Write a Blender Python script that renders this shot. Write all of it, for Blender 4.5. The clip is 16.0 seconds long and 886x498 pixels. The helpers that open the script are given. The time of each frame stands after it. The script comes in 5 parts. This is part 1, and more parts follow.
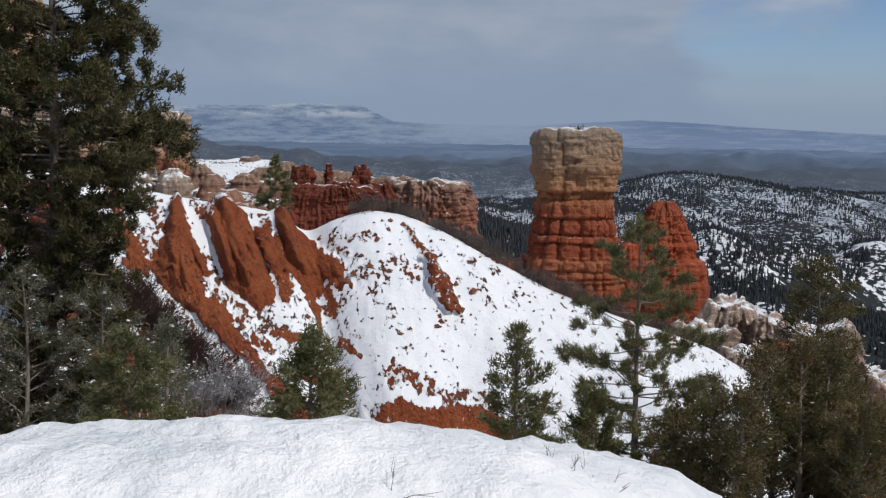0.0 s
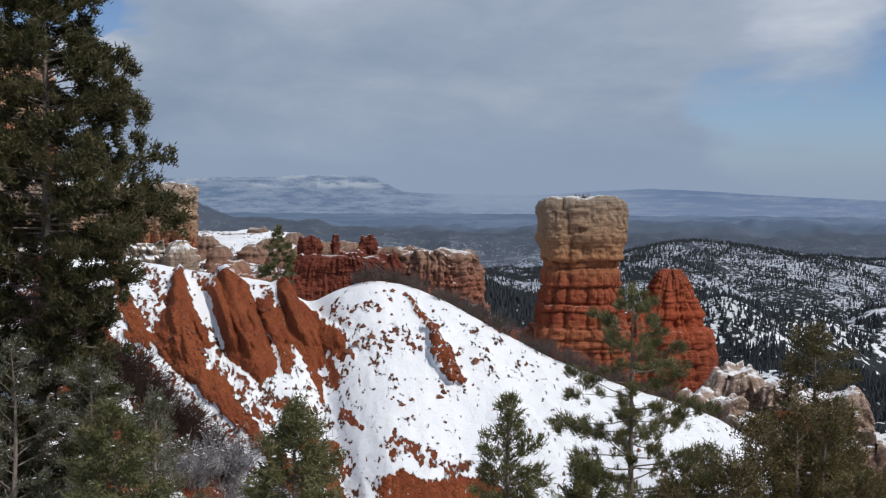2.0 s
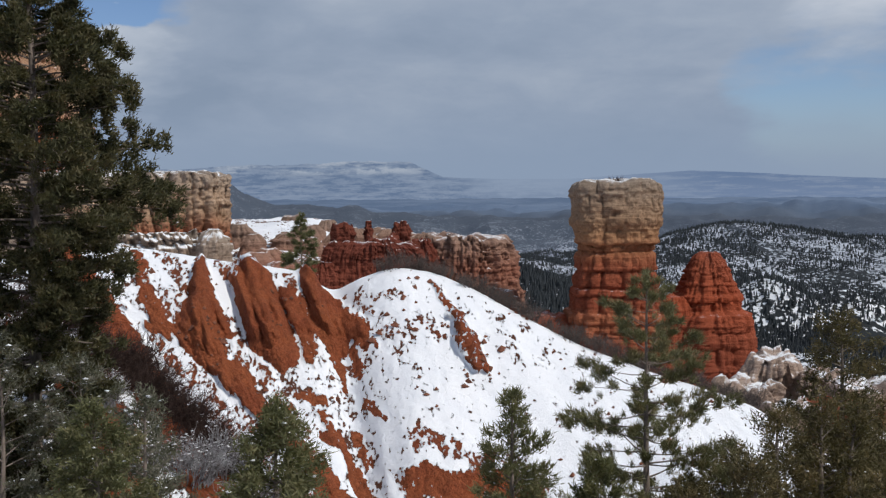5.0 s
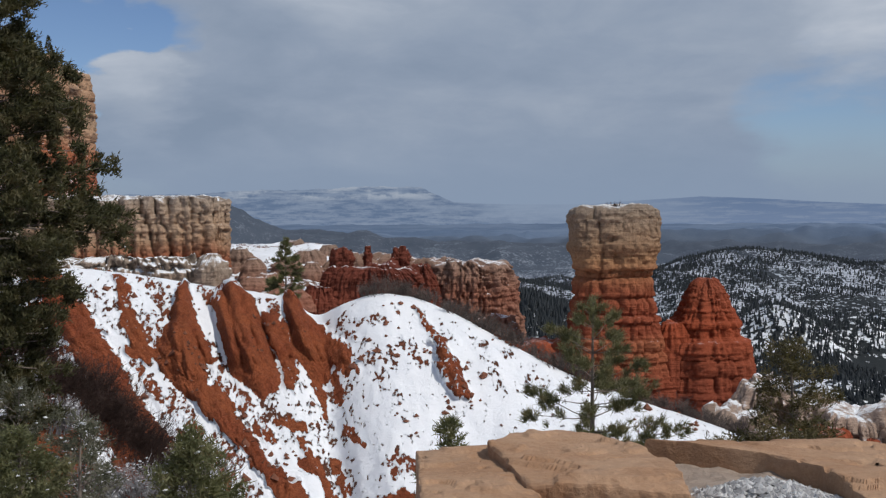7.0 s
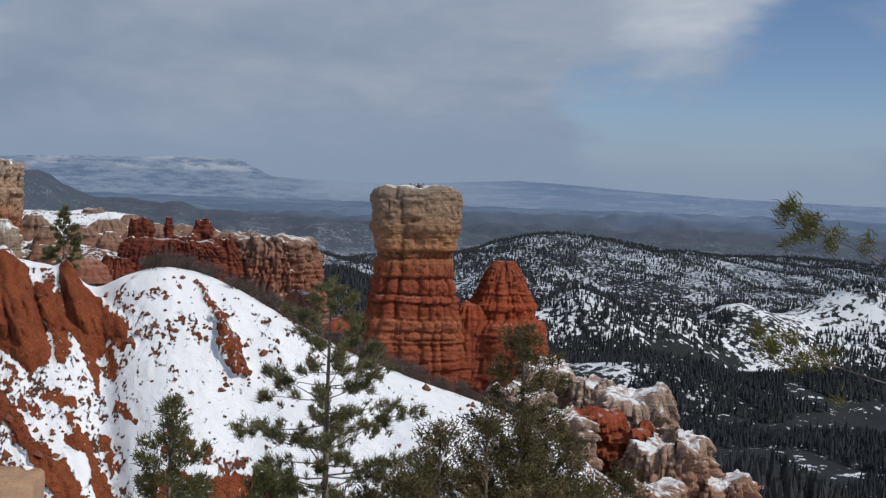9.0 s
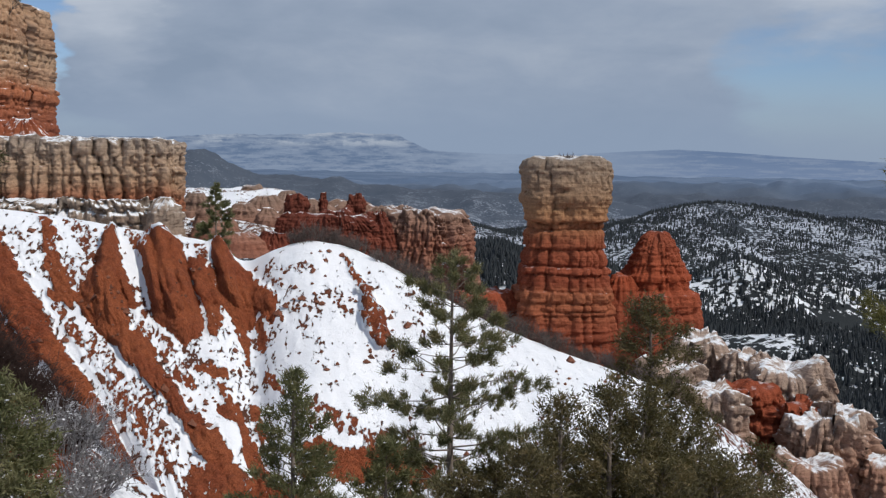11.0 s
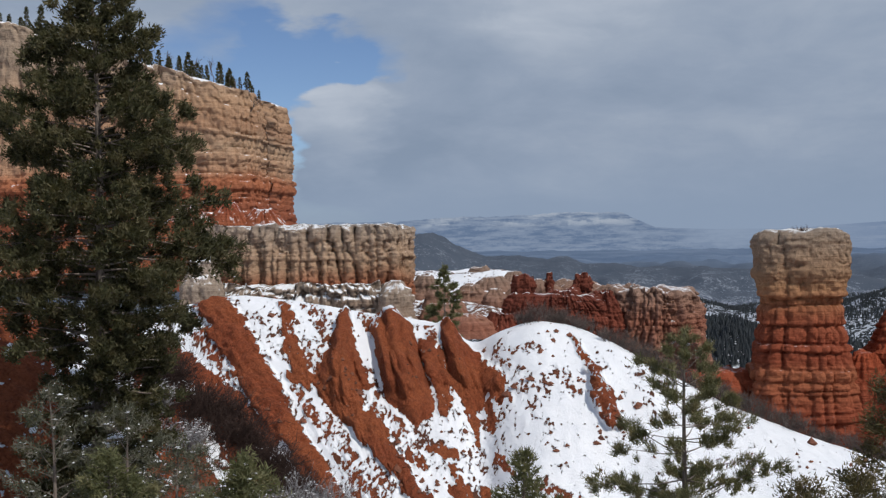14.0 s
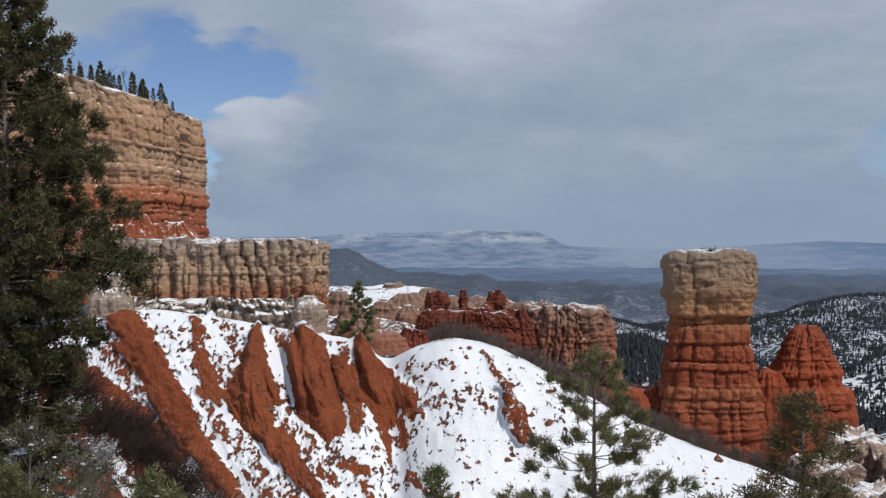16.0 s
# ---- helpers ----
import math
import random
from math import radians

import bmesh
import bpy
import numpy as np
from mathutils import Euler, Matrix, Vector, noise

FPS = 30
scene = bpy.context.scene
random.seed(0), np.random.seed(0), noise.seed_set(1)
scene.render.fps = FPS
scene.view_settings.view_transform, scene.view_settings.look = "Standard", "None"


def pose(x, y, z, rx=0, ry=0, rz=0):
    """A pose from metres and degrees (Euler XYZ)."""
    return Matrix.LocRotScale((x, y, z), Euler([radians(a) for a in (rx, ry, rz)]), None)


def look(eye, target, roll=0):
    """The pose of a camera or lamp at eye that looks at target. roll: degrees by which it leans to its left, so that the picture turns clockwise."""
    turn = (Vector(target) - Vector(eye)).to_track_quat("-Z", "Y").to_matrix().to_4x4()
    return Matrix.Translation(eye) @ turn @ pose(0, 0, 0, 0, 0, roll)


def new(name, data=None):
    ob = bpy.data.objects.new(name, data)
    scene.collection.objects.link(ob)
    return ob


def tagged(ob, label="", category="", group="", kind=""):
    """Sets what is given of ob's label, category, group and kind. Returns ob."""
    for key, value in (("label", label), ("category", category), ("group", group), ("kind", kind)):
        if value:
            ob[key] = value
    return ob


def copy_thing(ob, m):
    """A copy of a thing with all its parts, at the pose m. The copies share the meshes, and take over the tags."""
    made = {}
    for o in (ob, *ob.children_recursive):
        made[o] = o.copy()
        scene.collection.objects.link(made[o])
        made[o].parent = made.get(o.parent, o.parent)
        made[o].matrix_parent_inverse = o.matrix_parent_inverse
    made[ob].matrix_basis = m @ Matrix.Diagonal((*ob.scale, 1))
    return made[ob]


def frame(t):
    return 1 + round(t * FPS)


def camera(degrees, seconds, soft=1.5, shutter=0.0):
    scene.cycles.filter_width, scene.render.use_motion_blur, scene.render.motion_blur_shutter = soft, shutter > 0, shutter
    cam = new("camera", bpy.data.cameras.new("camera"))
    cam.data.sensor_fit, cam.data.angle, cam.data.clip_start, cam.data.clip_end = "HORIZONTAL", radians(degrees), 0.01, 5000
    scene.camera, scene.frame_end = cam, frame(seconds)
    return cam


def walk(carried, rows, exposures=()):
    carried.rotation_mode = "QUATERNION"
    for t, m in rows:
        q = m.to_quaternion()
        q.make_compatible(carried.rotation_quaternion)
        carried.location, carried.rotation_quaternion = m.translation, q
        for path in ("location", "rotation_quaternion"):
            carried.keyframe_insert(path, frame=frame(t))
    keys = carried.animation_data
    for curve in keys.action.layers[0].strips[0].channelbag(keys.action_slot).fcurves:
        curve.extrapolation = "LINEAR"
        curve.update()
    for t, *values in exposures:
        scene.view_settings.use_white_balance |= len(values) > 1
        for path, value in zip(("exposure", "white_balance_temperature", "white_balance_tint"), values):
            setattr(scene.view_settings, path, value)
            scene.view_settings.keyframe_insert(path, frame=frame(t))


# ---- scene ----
cam = camera(41.0, 16.0, 1.3)
PATH = [
    (0.0, pose(-7.50, -2.50, 1.65, 84.05, -0.79, -6.66)),
    (0.5, pose(-7.32, -2.50, 1.65, 85.75, -0.70, -5.90)),
    (1.0, pose(-7.13, -2.50, 1.65, 86.70, -0.31, -6.44)),
    (1.5, pose(-6.95, -2.50, 1.65, 87.04, -0.29, -6.65)),
    (2.0, pose(-6.85, -2.40, 1.65, 87.41, -0.30, -6.19)),
    (2.5, pose(-6.75, -2.30, 1.65, 87.57, -0.02, -6.39)),
    (3.0, pose(-6.54, -2.01, 1.65, 87.51, 0.21, -6.47)),
    (3.5, pose(-6.33, -1.72, 1.65, 87.22, 0.16, -6.26)),
    (3.7, pose(-6.25, -1.60, 1.65, 87.29, 0.37, -6.16)),
    (5.8, pose(-4.85, -0.29, 1.58, 86.41, 0.56, -3.36)),
    (6.0, pose(-4.66, -0.29, 1.57, 86.70, 0.73, -3.23)),
    (6.5, pose(-3.83, -0.29, 1.56, 87.49, 0.30, -1.40)),
    (7.0, pose(-3.41, -0.21, 1.58, 87.92, 0.37, -3.72)),
    (7.5, pose(-3.00, -0.33, 1.75, 88.91, 0.50, -6.58)),
    (8.0, pose(-2.02, -0.34, 1.72, 89.31, -0.07, -7.03)),
    (8.5, pose(-1.66, -0.32, 1.70, 87.72, -1.44, -9.23)),
    (8.7, pose(-1.44, -0.31, 1.70, 87.32, -2.03, -12.39)),
    (10.8, pose(0.00, 0.00, 1.65, 85.34, -1.10, -6.64)),
    (11.0, pose(0.00, 0.00, 1.65, 85.42, -0.84, -4.86)),
    (11.5, pose(0.00, 0.00, 1.65, 85.49, -0.54, -2.85)),
    (12.0, pose(0.00, 0.00, 1.65, 85.58, -0.16, -1.31)),
    (12.5, pose(0.00, 0.00, 1.65, 86.15, 0.00, 0.00)),
    (13.0, pose(0.00, 0.00, 1.65, 87.29, 0.22, 1.59)),
    (13.5, pose(0.00, 0.00, 1.65, 88.40, 0.77, 4.10)),
    (14.0, pose(0.00, 0.00, 1.65, 89.28, 0.86, 5.98)),
    (14.5, pose(0.00, 0.00, 1.65, 90.03, 0.85, 6.57)),
    (15.0, pose(0.00, 0.00, 1.65, 90.56, 0.53, 6.08)),
    (15.5, pose(0.00, 0.00, 1.65, 90.55, 0.22, 4.12)),
    (16.0, pose(0.00, 0.00, 1.65, 90.03, 0.08, 1.85)),
]
walk(cam, PATH, [(0.0, 0.0), (1.0, 0.10), (3.7, 0.10), (6.0, 0.0), (8.5, -0.05), (11.0, 0.08), (12.5, 0.0), (14.5, 0.06), (16.0, 0.10)])

from mathutils.bvhtree import BVHTree

# ---- world and sun ----
SUN_AZ, SUN_EL = radians(130), radians(46)      # clockwise from ahead (+y)


class Nodes:
    """Short names for building node trees."""

    def __init__(self, tree):
        self.t = tree

    def add(self, kind):
        return self.t.nodes.new(kind)

    def put(self, sock, v):
        if hasattr(v, "is_output"):
            self.t.links.new(v, sock)
        elif hasattr(v, "__len__") and len(v) == 3 and sock.type == "RGBA":
            sock.default_value = (*v, 1)
        else:
            sock.default_value = v

    def math(self, op, a, b=0.0, c=0.0, clamp=False):
        n = self.add("ShaderNodeMath")
        n.operation, n.use_clamp = op, clamp
        for s, v in zip(n.inputs, (a, b, c)):
            self.put(s, v)
        return n.outputs[0]

    def vmath(self, op, a, b=(0, 0, 0)):
        n = self.add("ShaderNodeVectorMath")
        n.operation = op
        self.put(n.inputs[0], a)
        self.put(n.inputs[1], b)
        return n.outputs["Value"] if op in ("DOT_PRODUCT", "LENGTH") else n.outputs[0]

    def noise(self, vec, scale=1.0, detail=4.0, rough=0.55, distort=0.0):
        n = self.add("ShaderNodeTexNoise")
        self.put(n.inputs["Vector"], vec)
        for k, v in (("Scale", scale), ("Detail", detail), ("Roughness", rough), ("Distortion", distort)):
            n.inputs[k].default_value = v
        return n.outputs["Fac"]

    def voronoi(self, vec, scale=1.0, feature="F1"):
        n = self.add("ShaderNodeTexVoronoi")
        n.feature = feature
        self.put(n.inputs["Vector"], vec)
        n.inputs["Scale"].default_value = scale
        return n.outputs["Distance"]

    def smooth(self, v, lo, hi, a=0.0, b=1.0):
        n = self.add("ShaderNodeMapRange")
        n.interpolation_type = "SMOOTHSTEP"
        for s, x in zip(n.inputs, (v, lo, hi, a, b)):
            self.put(s, x)
        return n.outputs[0]

    def linear(self, v, lo, hi, a=0.0, b=1.0):
        n = self.add("ShaderNodeMapRange")
        for s, x in zip(n.inputs, (v, lo, hi, a, b)):
            self.put(s, x)
        return n.outputs[0]

    def mix(self, fac, a, b, blend="MIX"):
        n = self.add("ShaderNodeMix")
        n.data_type, n.blend_type = "RGBA", blend
        self.put(n.inputs[0], fac)
        self.put(n.inputs[6], a)
        self.put(n.inputs[7], b)
        return n.outputs[2]

    def attribute(self, name):
        n = self.add("ShaderNodeAttribute")
        n.attribute_name = name
        return n.outputs["Fac"]

    def ramp(self, fac, stops):
        n = self.add("ShaderNodeValToRGB")
        el = n.color_ramp.elements
        while len(el) < len(stops):
            el.new(0.5)
        for e, (p, c) in zip(el, stops):
            e.position, e.color = p, (*c, 1)
        self.put(n.inputs[0], fac)
        return n.outputs[0]

    def coords(self, which="Object"):
        return self.add("ShaderNodeTexCoord").outputs[which]

    def xyz(self, v):
        n = self.add("ShaderNodeSeparateXYZ")
        self.put(n.inputs[0], v)
        return n.outputs

    def scaled(self, v, s):
        return self.vmath("MULTIPLY", v, s)

    def bump(self, height, strength=0.5, dist=0.1, normal=None):
        n = self.add("ShaderNodeBump")
        n.inputs["Strength"].default_value = strength
        n.inputs["Distance"].default_value = dist
        self.put(n.inputs["Height"], height)
        if normal is not None:
            self.put(n.inputs["Normal"], normal)
        return n.outputs[0]


def make_world():
    w = bpy.data.worlds.new("sky")
    scene.world = w
    w.use_nodes = True
    n = Nodes(w.node_tree)
    w.node_tree.nodes.clear()
    sky = n.add("ShaderNodeTexSky")
    sky.sky_type, sky.sun_disc, sky.sun_elevation, sky.sun_rotation, sky.altitude = "NISHITA", False, SUN_EL, SUN_AZ, 2500
    d = n.coords("Generated")
    x, y, z = n.xyz(d)
    blue = n.mix(1.0, sky.outputs[0], (0.062, 0.068, 0.080), "MULTIPLY")
    # broken snow-shower cloud: flattened towards the horizon, with ragged edges
    lift = n.math("ADD", n.math("MAXIMUM", z, 0.0), 0.42)
    flat = n.add("ShaderNodeCombineXYZ")
    n.put(flat.inputs[0], n.math("DIVIDE", x, lift))
    n.put(flat.inputs[1], n.math("DIVIDE", y, lift))
    n.put(flat.inputs[2], n.math("MULTIPLY", z, 3.0))
    big = n.noise(flat.outputs[0], 1.0, 6, 0.52, 0.3)
    fine = n.noise(flat.outputs[0], 3.2, 6, 0.55, 0.3)
    cover = n.math("ADD", n.math("MULTIPLY", big, 0.62), n.math("MULTIPLY", fine, 0.38))

    warp = n.add("ShaderNodeTexNoise")
    n.put(warp.inputs["Vector"], flat.outputs[0])
    warp.inputs["Scale"].default_value, warp.inputs["Detail"].default_value = 3.2, 6
    ragged = n.vmath("ADD", d, n.vmath("MULTIPLY", n.vmath("SUBTRACT", warp.outputs["Color"], (0.5, 0.5, 0.5)), (0.16, 0.16, 0.16)))
    ragged = n.vmath("NORMALIZE", ragged)

    billow = n.add("ShaderNodeTexNoise")
    n.put(billow.inputs["Vector"], flat.outputs[0])
    billow.inputs["Scale"].default_value, billow.inputs["Detail"].default_value = 10.0, 7
    crisp = n.vmath("ADD", d, n.vmath("MULTIPLY", n.vmath("SUBTRACT", billow.outputs["Color"], (0.5, 0.5, 0.5)), (0.085, 0.085, 0.085)))
    crisp = n.vmath("NORMALIZE", crisp)

    def gap(az, el, half, depth, edge=None):
        v = (math.sin(radians(az)) * math.cos(radians(el)), math.cos(radians(az)) * math.cos(radians(el)), math.sin(radians(el)))
        dot = n.vmath("DOT_PRODUCT", edge or ragged, v)
        return n.smooth(dot, math.cos(radians(half)), 1.0, 0.0, depth)

    for az, el, half, depth in ((-16.5, 7.0, 5.0, 0.20), (25, 5.0, 10, 0.17), (33, 9, 7, 0.10),
                                (60, 25, 25, 0.2), (-60, 30, 25, 0.2)):
        cover = n.math("SUBTRACT", cover, gap(az, el, half, depth))
    for az, el, half, depth in ((-12.6, 7.4, 4.2, 0.29), (-9.0, 9.0, 3.4, 0.19), (-13.2, 4.0, 2.0, 0.22)):
        cover = n.math("SUBTRACT", cover, gap(az, el, half, depth, crisp))
    cover = n.math("ADD", cover, gap(-10.2, 4.6, 3.6, 0.36, crisp))
    for az, el, half, depth in ((8, 4, 13, 0.24), (2, 12, 18, 0.20), (23, 11, 8, 0.20), (-25, 12, 8, 0.15)):
        cover = n.math("ADD", cover, gap(az, el, half, depth))
    mask = n.smooth(cover, 0.34, 0.52)
    tone = n.linear(n.noise(flat.outputs[0], 2.2, 6, 0.55, 0.2), 0.28, 0.72)
    up = n.smooth(z, 0.0, 0.22)
    wisp = n.linear(n.noise(flat.outputs[0], 6.5, 7, 0.6, 0.5), 0.30, 0.70)
    shade = n.math("ADD", n.math("ADD", n.math("MULTIPLY", tone, 0.46), n.math("MULTIPLY", wisp, 0.14)), n.math("MULTIPLY", up, 0.16))
    shade = n.math("ADD", shade, n.math("ADD", gap(-10.7, 5.2, 3.4, 0.24, crisp), gap(24, 9.5, 6, 0.14)))
    shade = n.math("SUBTRACT", shade, gap(-6.5, 8.5, 5.0, 0.17))
    cloud = n.ramp(shade, [(0.12, (0.225, 0.287, 0.388)), (0.34, (0.277, 0.338, 0.440)), (0.50, (0.330, 0.388, 0.482)), (0.68, (0.435, 0.487, 0.572)), (0.9, (0.62, 0.65, 0.71))])
    col = n.mix(mask, blue, cloud)
    haze = n.smooth(z, 0.0, 0.085, 0.93, 0.0)
    col = n.mix(haze, col, (0.245, 0.315, 0.430))
    bg = n.add("ShaderNodeBackground")
    n.put(bg.inputs[0], col)
    bg.inputs[1].default_value = 1.0
    out = n.add("ShaderNodeOutputWorld")
    n.t.links.new(bg.outputs[0], out.inputs[0])


make_world()
sun = new("sun", bpy.data.lights.new("sun", "SUN"))
sun.data.energy, sun.data.angle, sun.data.color = 3.0, radians(0.9), (1.0, 0.95, 0.87)
to_sun = Vector((math.sin(SUN_AZ) * math.cos(SUN_EL), math.cos(SUN_AZ) * math.cos(SUN_EL), math.sin(SUN_EL)))
sun.matrix_world = look(to_sun * 100, (0, 0, 0))


# ---- materials ----
def material(name, rough=0.85, spec=0.25):
    m = bpy.data.materials.new(name)
    m.use_nodes = True
    m.node_tree.nodes.clear()
    n = Nodes(m.node_tree)
    b = n.add("ShaderNodeBsdfPrincipled")
    b.inputs["Roughness"].default_value = rough
    b.inputs["Specular IOR Level"].default_value = spec
    out = n.add("ShaderNodeOutputMaterial")
    n.t.links.new(b.outputs[0], out.inputs[0])
    return m, n, b


SNOW = (0.80, 0.82, 0.86)


def rock_material(name, z0, z1, stops, warp=1.2, snow=(0.62, 0.86), grain=1.0, snow_amount=1.0):
    """Banded sandstone: colour by bed, streaked and weathered, snow on the ledges."""
    m, n, b = material(name, 0.9, 0.15)
    p = n.coords()
    x, y, z = n.xyz(p)
    wob = n.math("MULTIPLY", n.math("SUBTRACT", n.noise(p, 0.16 * grain, 3), 0.5), warp * 2)
    bed = n.linear(n.math("ADD", z, wob), z0, z1)
    col = n.ramp(bed, stops)
    thin = n.noise(n.scaled(p, (0.12, 0.12, 2.6)), 1.0 * grain, 4, 0.6)
    col = n.mix(n.smooth(thin, 0.50, 0.68, 0, 0.45), col, n.mix(1.0, col, (1.30, 1.38, 1.45), "MULTIPLY"))
    col = n.mix(n.smooth(thin, 0.46, 0.30, 0, 0.5), col, n.mix(1.0, col, (0.70, 0.62, 0.58), "MULTIPLY"))
    streak = n.noise(n.scaled(p, (1.5, 1.5, 0.15)), 1.0 * grain, 4, 0.6)
    col = n.mix(n.smooth(streak, 0.52, 0.72, 0, 0.35), col, n.mix(1.0, col, (0.72, 0.66, 0.62), "MULTIPLY"))
    fine = n.noise(p, 3.2 * grain, 6, 0.65)
    col = n.mix(1.0, col, n.ramp(fine, [(0.25, (0.72, 0.72, 0.72)), (0.75, (1.18, 1.18, 1.18))]), "MULTIPLY")
    nz = n.xyz(n.add("ShaderNodeNewGeometry").outputs["Normal"])[2]
    lay = n.math("ADD", nz, n.math("MULTIPLY", n.math("SUBTRACT", n.noise(p, 0.9 * grain, 5, 0.6), 0.5), 0.7))
    white = n.smooth(lay, snow[0], snow[1], 0.0, snow_amount)
    n.put(b.inputs["Base Color"], n.mix(white, col, SNOW))
    h = n.math("ADD", n.math("MULTIPLY", n.noise(p, 1.1 * grain, 7, 0.65), 1.0), n.math("MULTIPLY", thin, 0.6))
    n.put(b.inputs["Normal"], n.bump(h, 0.9, 0.55 / grain))
    return m


def snow_soil_material(name, soil_a, soil_b, speck=1.0):
    """Snow lying on soil; the mesh attribute 'snow' says how much of it is left."""
    m, n, b = material(name, 0.8, 0.2)
    p = n.coords()
    att = n.attribute("snow")
    big = n.noise(p, 0.22, 5, 0.6)
    fine = n.noise(p, 2.2, 6, 0.65)
    soil = n.mix(n.smooth(big, 0.35, 0.65), soil_a, soil_b)
    soil = n.mix(1.0, soil, n.ramp(fine, [(0.25, (0.62, 0.62, 0.62)), (0.75, (1.22, 1.2, 1.18))]), "MULTIPLY")
    crumb = n.noise(n.scaled(p, (1, 1, 0.6)), 7.5, 6, 0.7)
    soil = n.mix(1.0, soil, n.ramp(crumb, [(0.28, (0.60, 0.56, 0.54)), (0.5, (1.0, 1.0, 1.0)), (0.74, (1.30, 1.32, 1.34))]), "MULTIPLY")
    soil = n.mix(n.smooth(att, 0.42, 0.70, 0, 0.85), soil, (0.135, 0.068, 0.048))
    run = n.scaled(p, (1.1, 0.55, 0.7))     # patches run down the slope
    n1 = n.noise(run, 0.95 * speck, 3, 0.55, 0.5)
    n2 = n.noise(run, 2.4 * speck, 2, 0.5)
    patch = n.math("ADD", n.math("MULTIPLY", n1, 0.55), n.math("MULTIPLY", n2, 0.45))
    # noise lies mostly in 0.3..0.7: spread it to 0..1
    patch = n.linear(patch, 0.355, 0.645)
    d = n.math("SUBTRACT", att, patch)
    white = n.smooth(d, -0.035, 0.035)
    tint = n.mix(n.noise(p, 0.35, 4), (0.72, 0.75, 0.81), (0.84, 0.85, 0.88))
    n.put(b.inputs["Base Color"], n.mix(white, soil, tint))
    n.put(b.inputs["Roughness"], n.linear(white, 0, 1, 0.95, 0.55))
    rockh = n.math("MULTIPLY", n.math("ADD", n.noise(p, 1.4, 7, 0.68), n.math("MULTIPLY", crumb, 0.35)), n.linear(white, 0, 1, 1.0, 0.12))
    h = n.math("ADD", rockh, n.math("MULTIPLY", n.smooth(d, -0.12, 0.12), 0.30))
    n.put(b.inputs["Normal"], n.bump(h, 1.0, 0.9))
    return m


def plain_material(name, a, b_col, scale=6.0, rough=0.85, bump=0.4, dist=0.02, stretch=(1, 1, 1), spec=0.25):
    m, n, b = material(name, rough, spec)
    p = n.scaled(n.coords(), stretch)
    f = n.noise(p, scale, 6, 0.65)
    c = n.mix(n.smooth(f, 0.3, 0.7), a, b_col)
    c = n.mix(n.smooth(n.noise(p, scale * 0.17, 3), 0.35, 0.7, 0, 0.5), c, n.mix(1.0, c, (0.7, 0.7, 0.7), "MULTIPLY"))
    n.put(b.inputs["Base Color"], c)
    n.put(b.inputs["Normal"], n.bump(f, bump, dist))
    return m


def leaf_material(name, a, b_col, c_col):
    m, n, b = material(name, 0.6, 0.25)
    info = n.add("ShaderNodeNewGeometry")
    big = n.noise(n.coords(), 1.7, 3)
    r = info.outputs["Random Per Island"]
    c = n.mix(r, a, b_col)
    c = n.mix(n.smooth(big, 0.45, 0.68, 0, 0.7), c, c_col)
    n.put(b.inputs["Base Color"], c)
    t = n.add("ShaderNodeBsdfTranslucent")
    n.put(t.inputs[0], n.mix(1.0, c, (1.3, 1.3, 0.7), "MULTIPLY"))
    mixer = n.add("ShaderNodeMixShader")
    mixer.inputs[0].default_value = 0.32
    out = [k for k in n.t.nodes if k.type == "OUTPUT_MATERIAL"][0]
    n.t.links.new(b.outputs[0], mixer.inputs[1])
    n.t.links.new(t.outputs[0], mixer.inputs[2])
    n.t.links.new(mixer.outputs[0], out.inputs[0])
    return m


RED, ORANGE, DEEP = (0.25, 0.066, 0.034), (0.32, 0.112, 0.056), (0.185, 0.046, 0.026)
YELLOW = (0.35, 0.195, 0.105)

M_HUNTER = rock_material("hoodoo_sandstone", -30, 2, [
    (0.0, DEEP), (0.22, RED), (0.38, ORANGE), (0.43, RED), (0.52, RED), (0.61, (0.27, 0.082, 0.042)), (0.68, (0.32, 0.140, 0.070)), (0.75, YELLOW), (0.80, (0.30, 0.185, 0.112)), (0.92, (0.29, 0.212, 0.152)), (1.0, (0.225, 0.18, 0.145))], 0.7, (0.82, 1.12))
M_RED = rock_material("red_sandstone", -30, -4, [
    (0.0, DEEP), (0.35, RED), (0.55, (0.30, 0.068, 0.030)), (0.75, RED), (0.9, DEEP), (1.0, RED)], 0.8, (0.93, 1.25))
M_TOWER = rock_material("dark_red_sandstone", -24, -5, [(0.0, (0.155, 0.046, 0.029)), (0.5, (0.185, 0.052, 0.032)), (0.75, (0.135, 0.038, 0.025)), (1.0, (0.16, 0.047, 0.030))], 0.8, (0.86, 1.05))
M_RIDGE = rock_material("pink_sandstone", -24, -6, [
    (0.0, (0.28, 0.160, 0.118)), (0.35, (0.28, 0.135, 0.094)), (0.55, (0.27, 0.112, 0.074)), (0.7, (0.28, 0.150, 0.108)), (0.85, (0.26, 0.165, 0.125)), (1.0, (0.25, 0.178, 0.142))], 1.2, (0.84, 1.08))
M_CASTLE = rock_material("castle_sandstone", -7, 4, [
    (0.0, (0.30, 0.115, 0.062)), (0.14, (0.34, 0.18, 0.110)), (0.28, (0.38, 0.25, 0.165)), (0.6, (0.385, 0.275, 0.195)), (0.88, (0.33, 0.26, 0.205)), (1.0, (0.24, 0.195, 0.165))], 1.8, (0.85, 1.05))
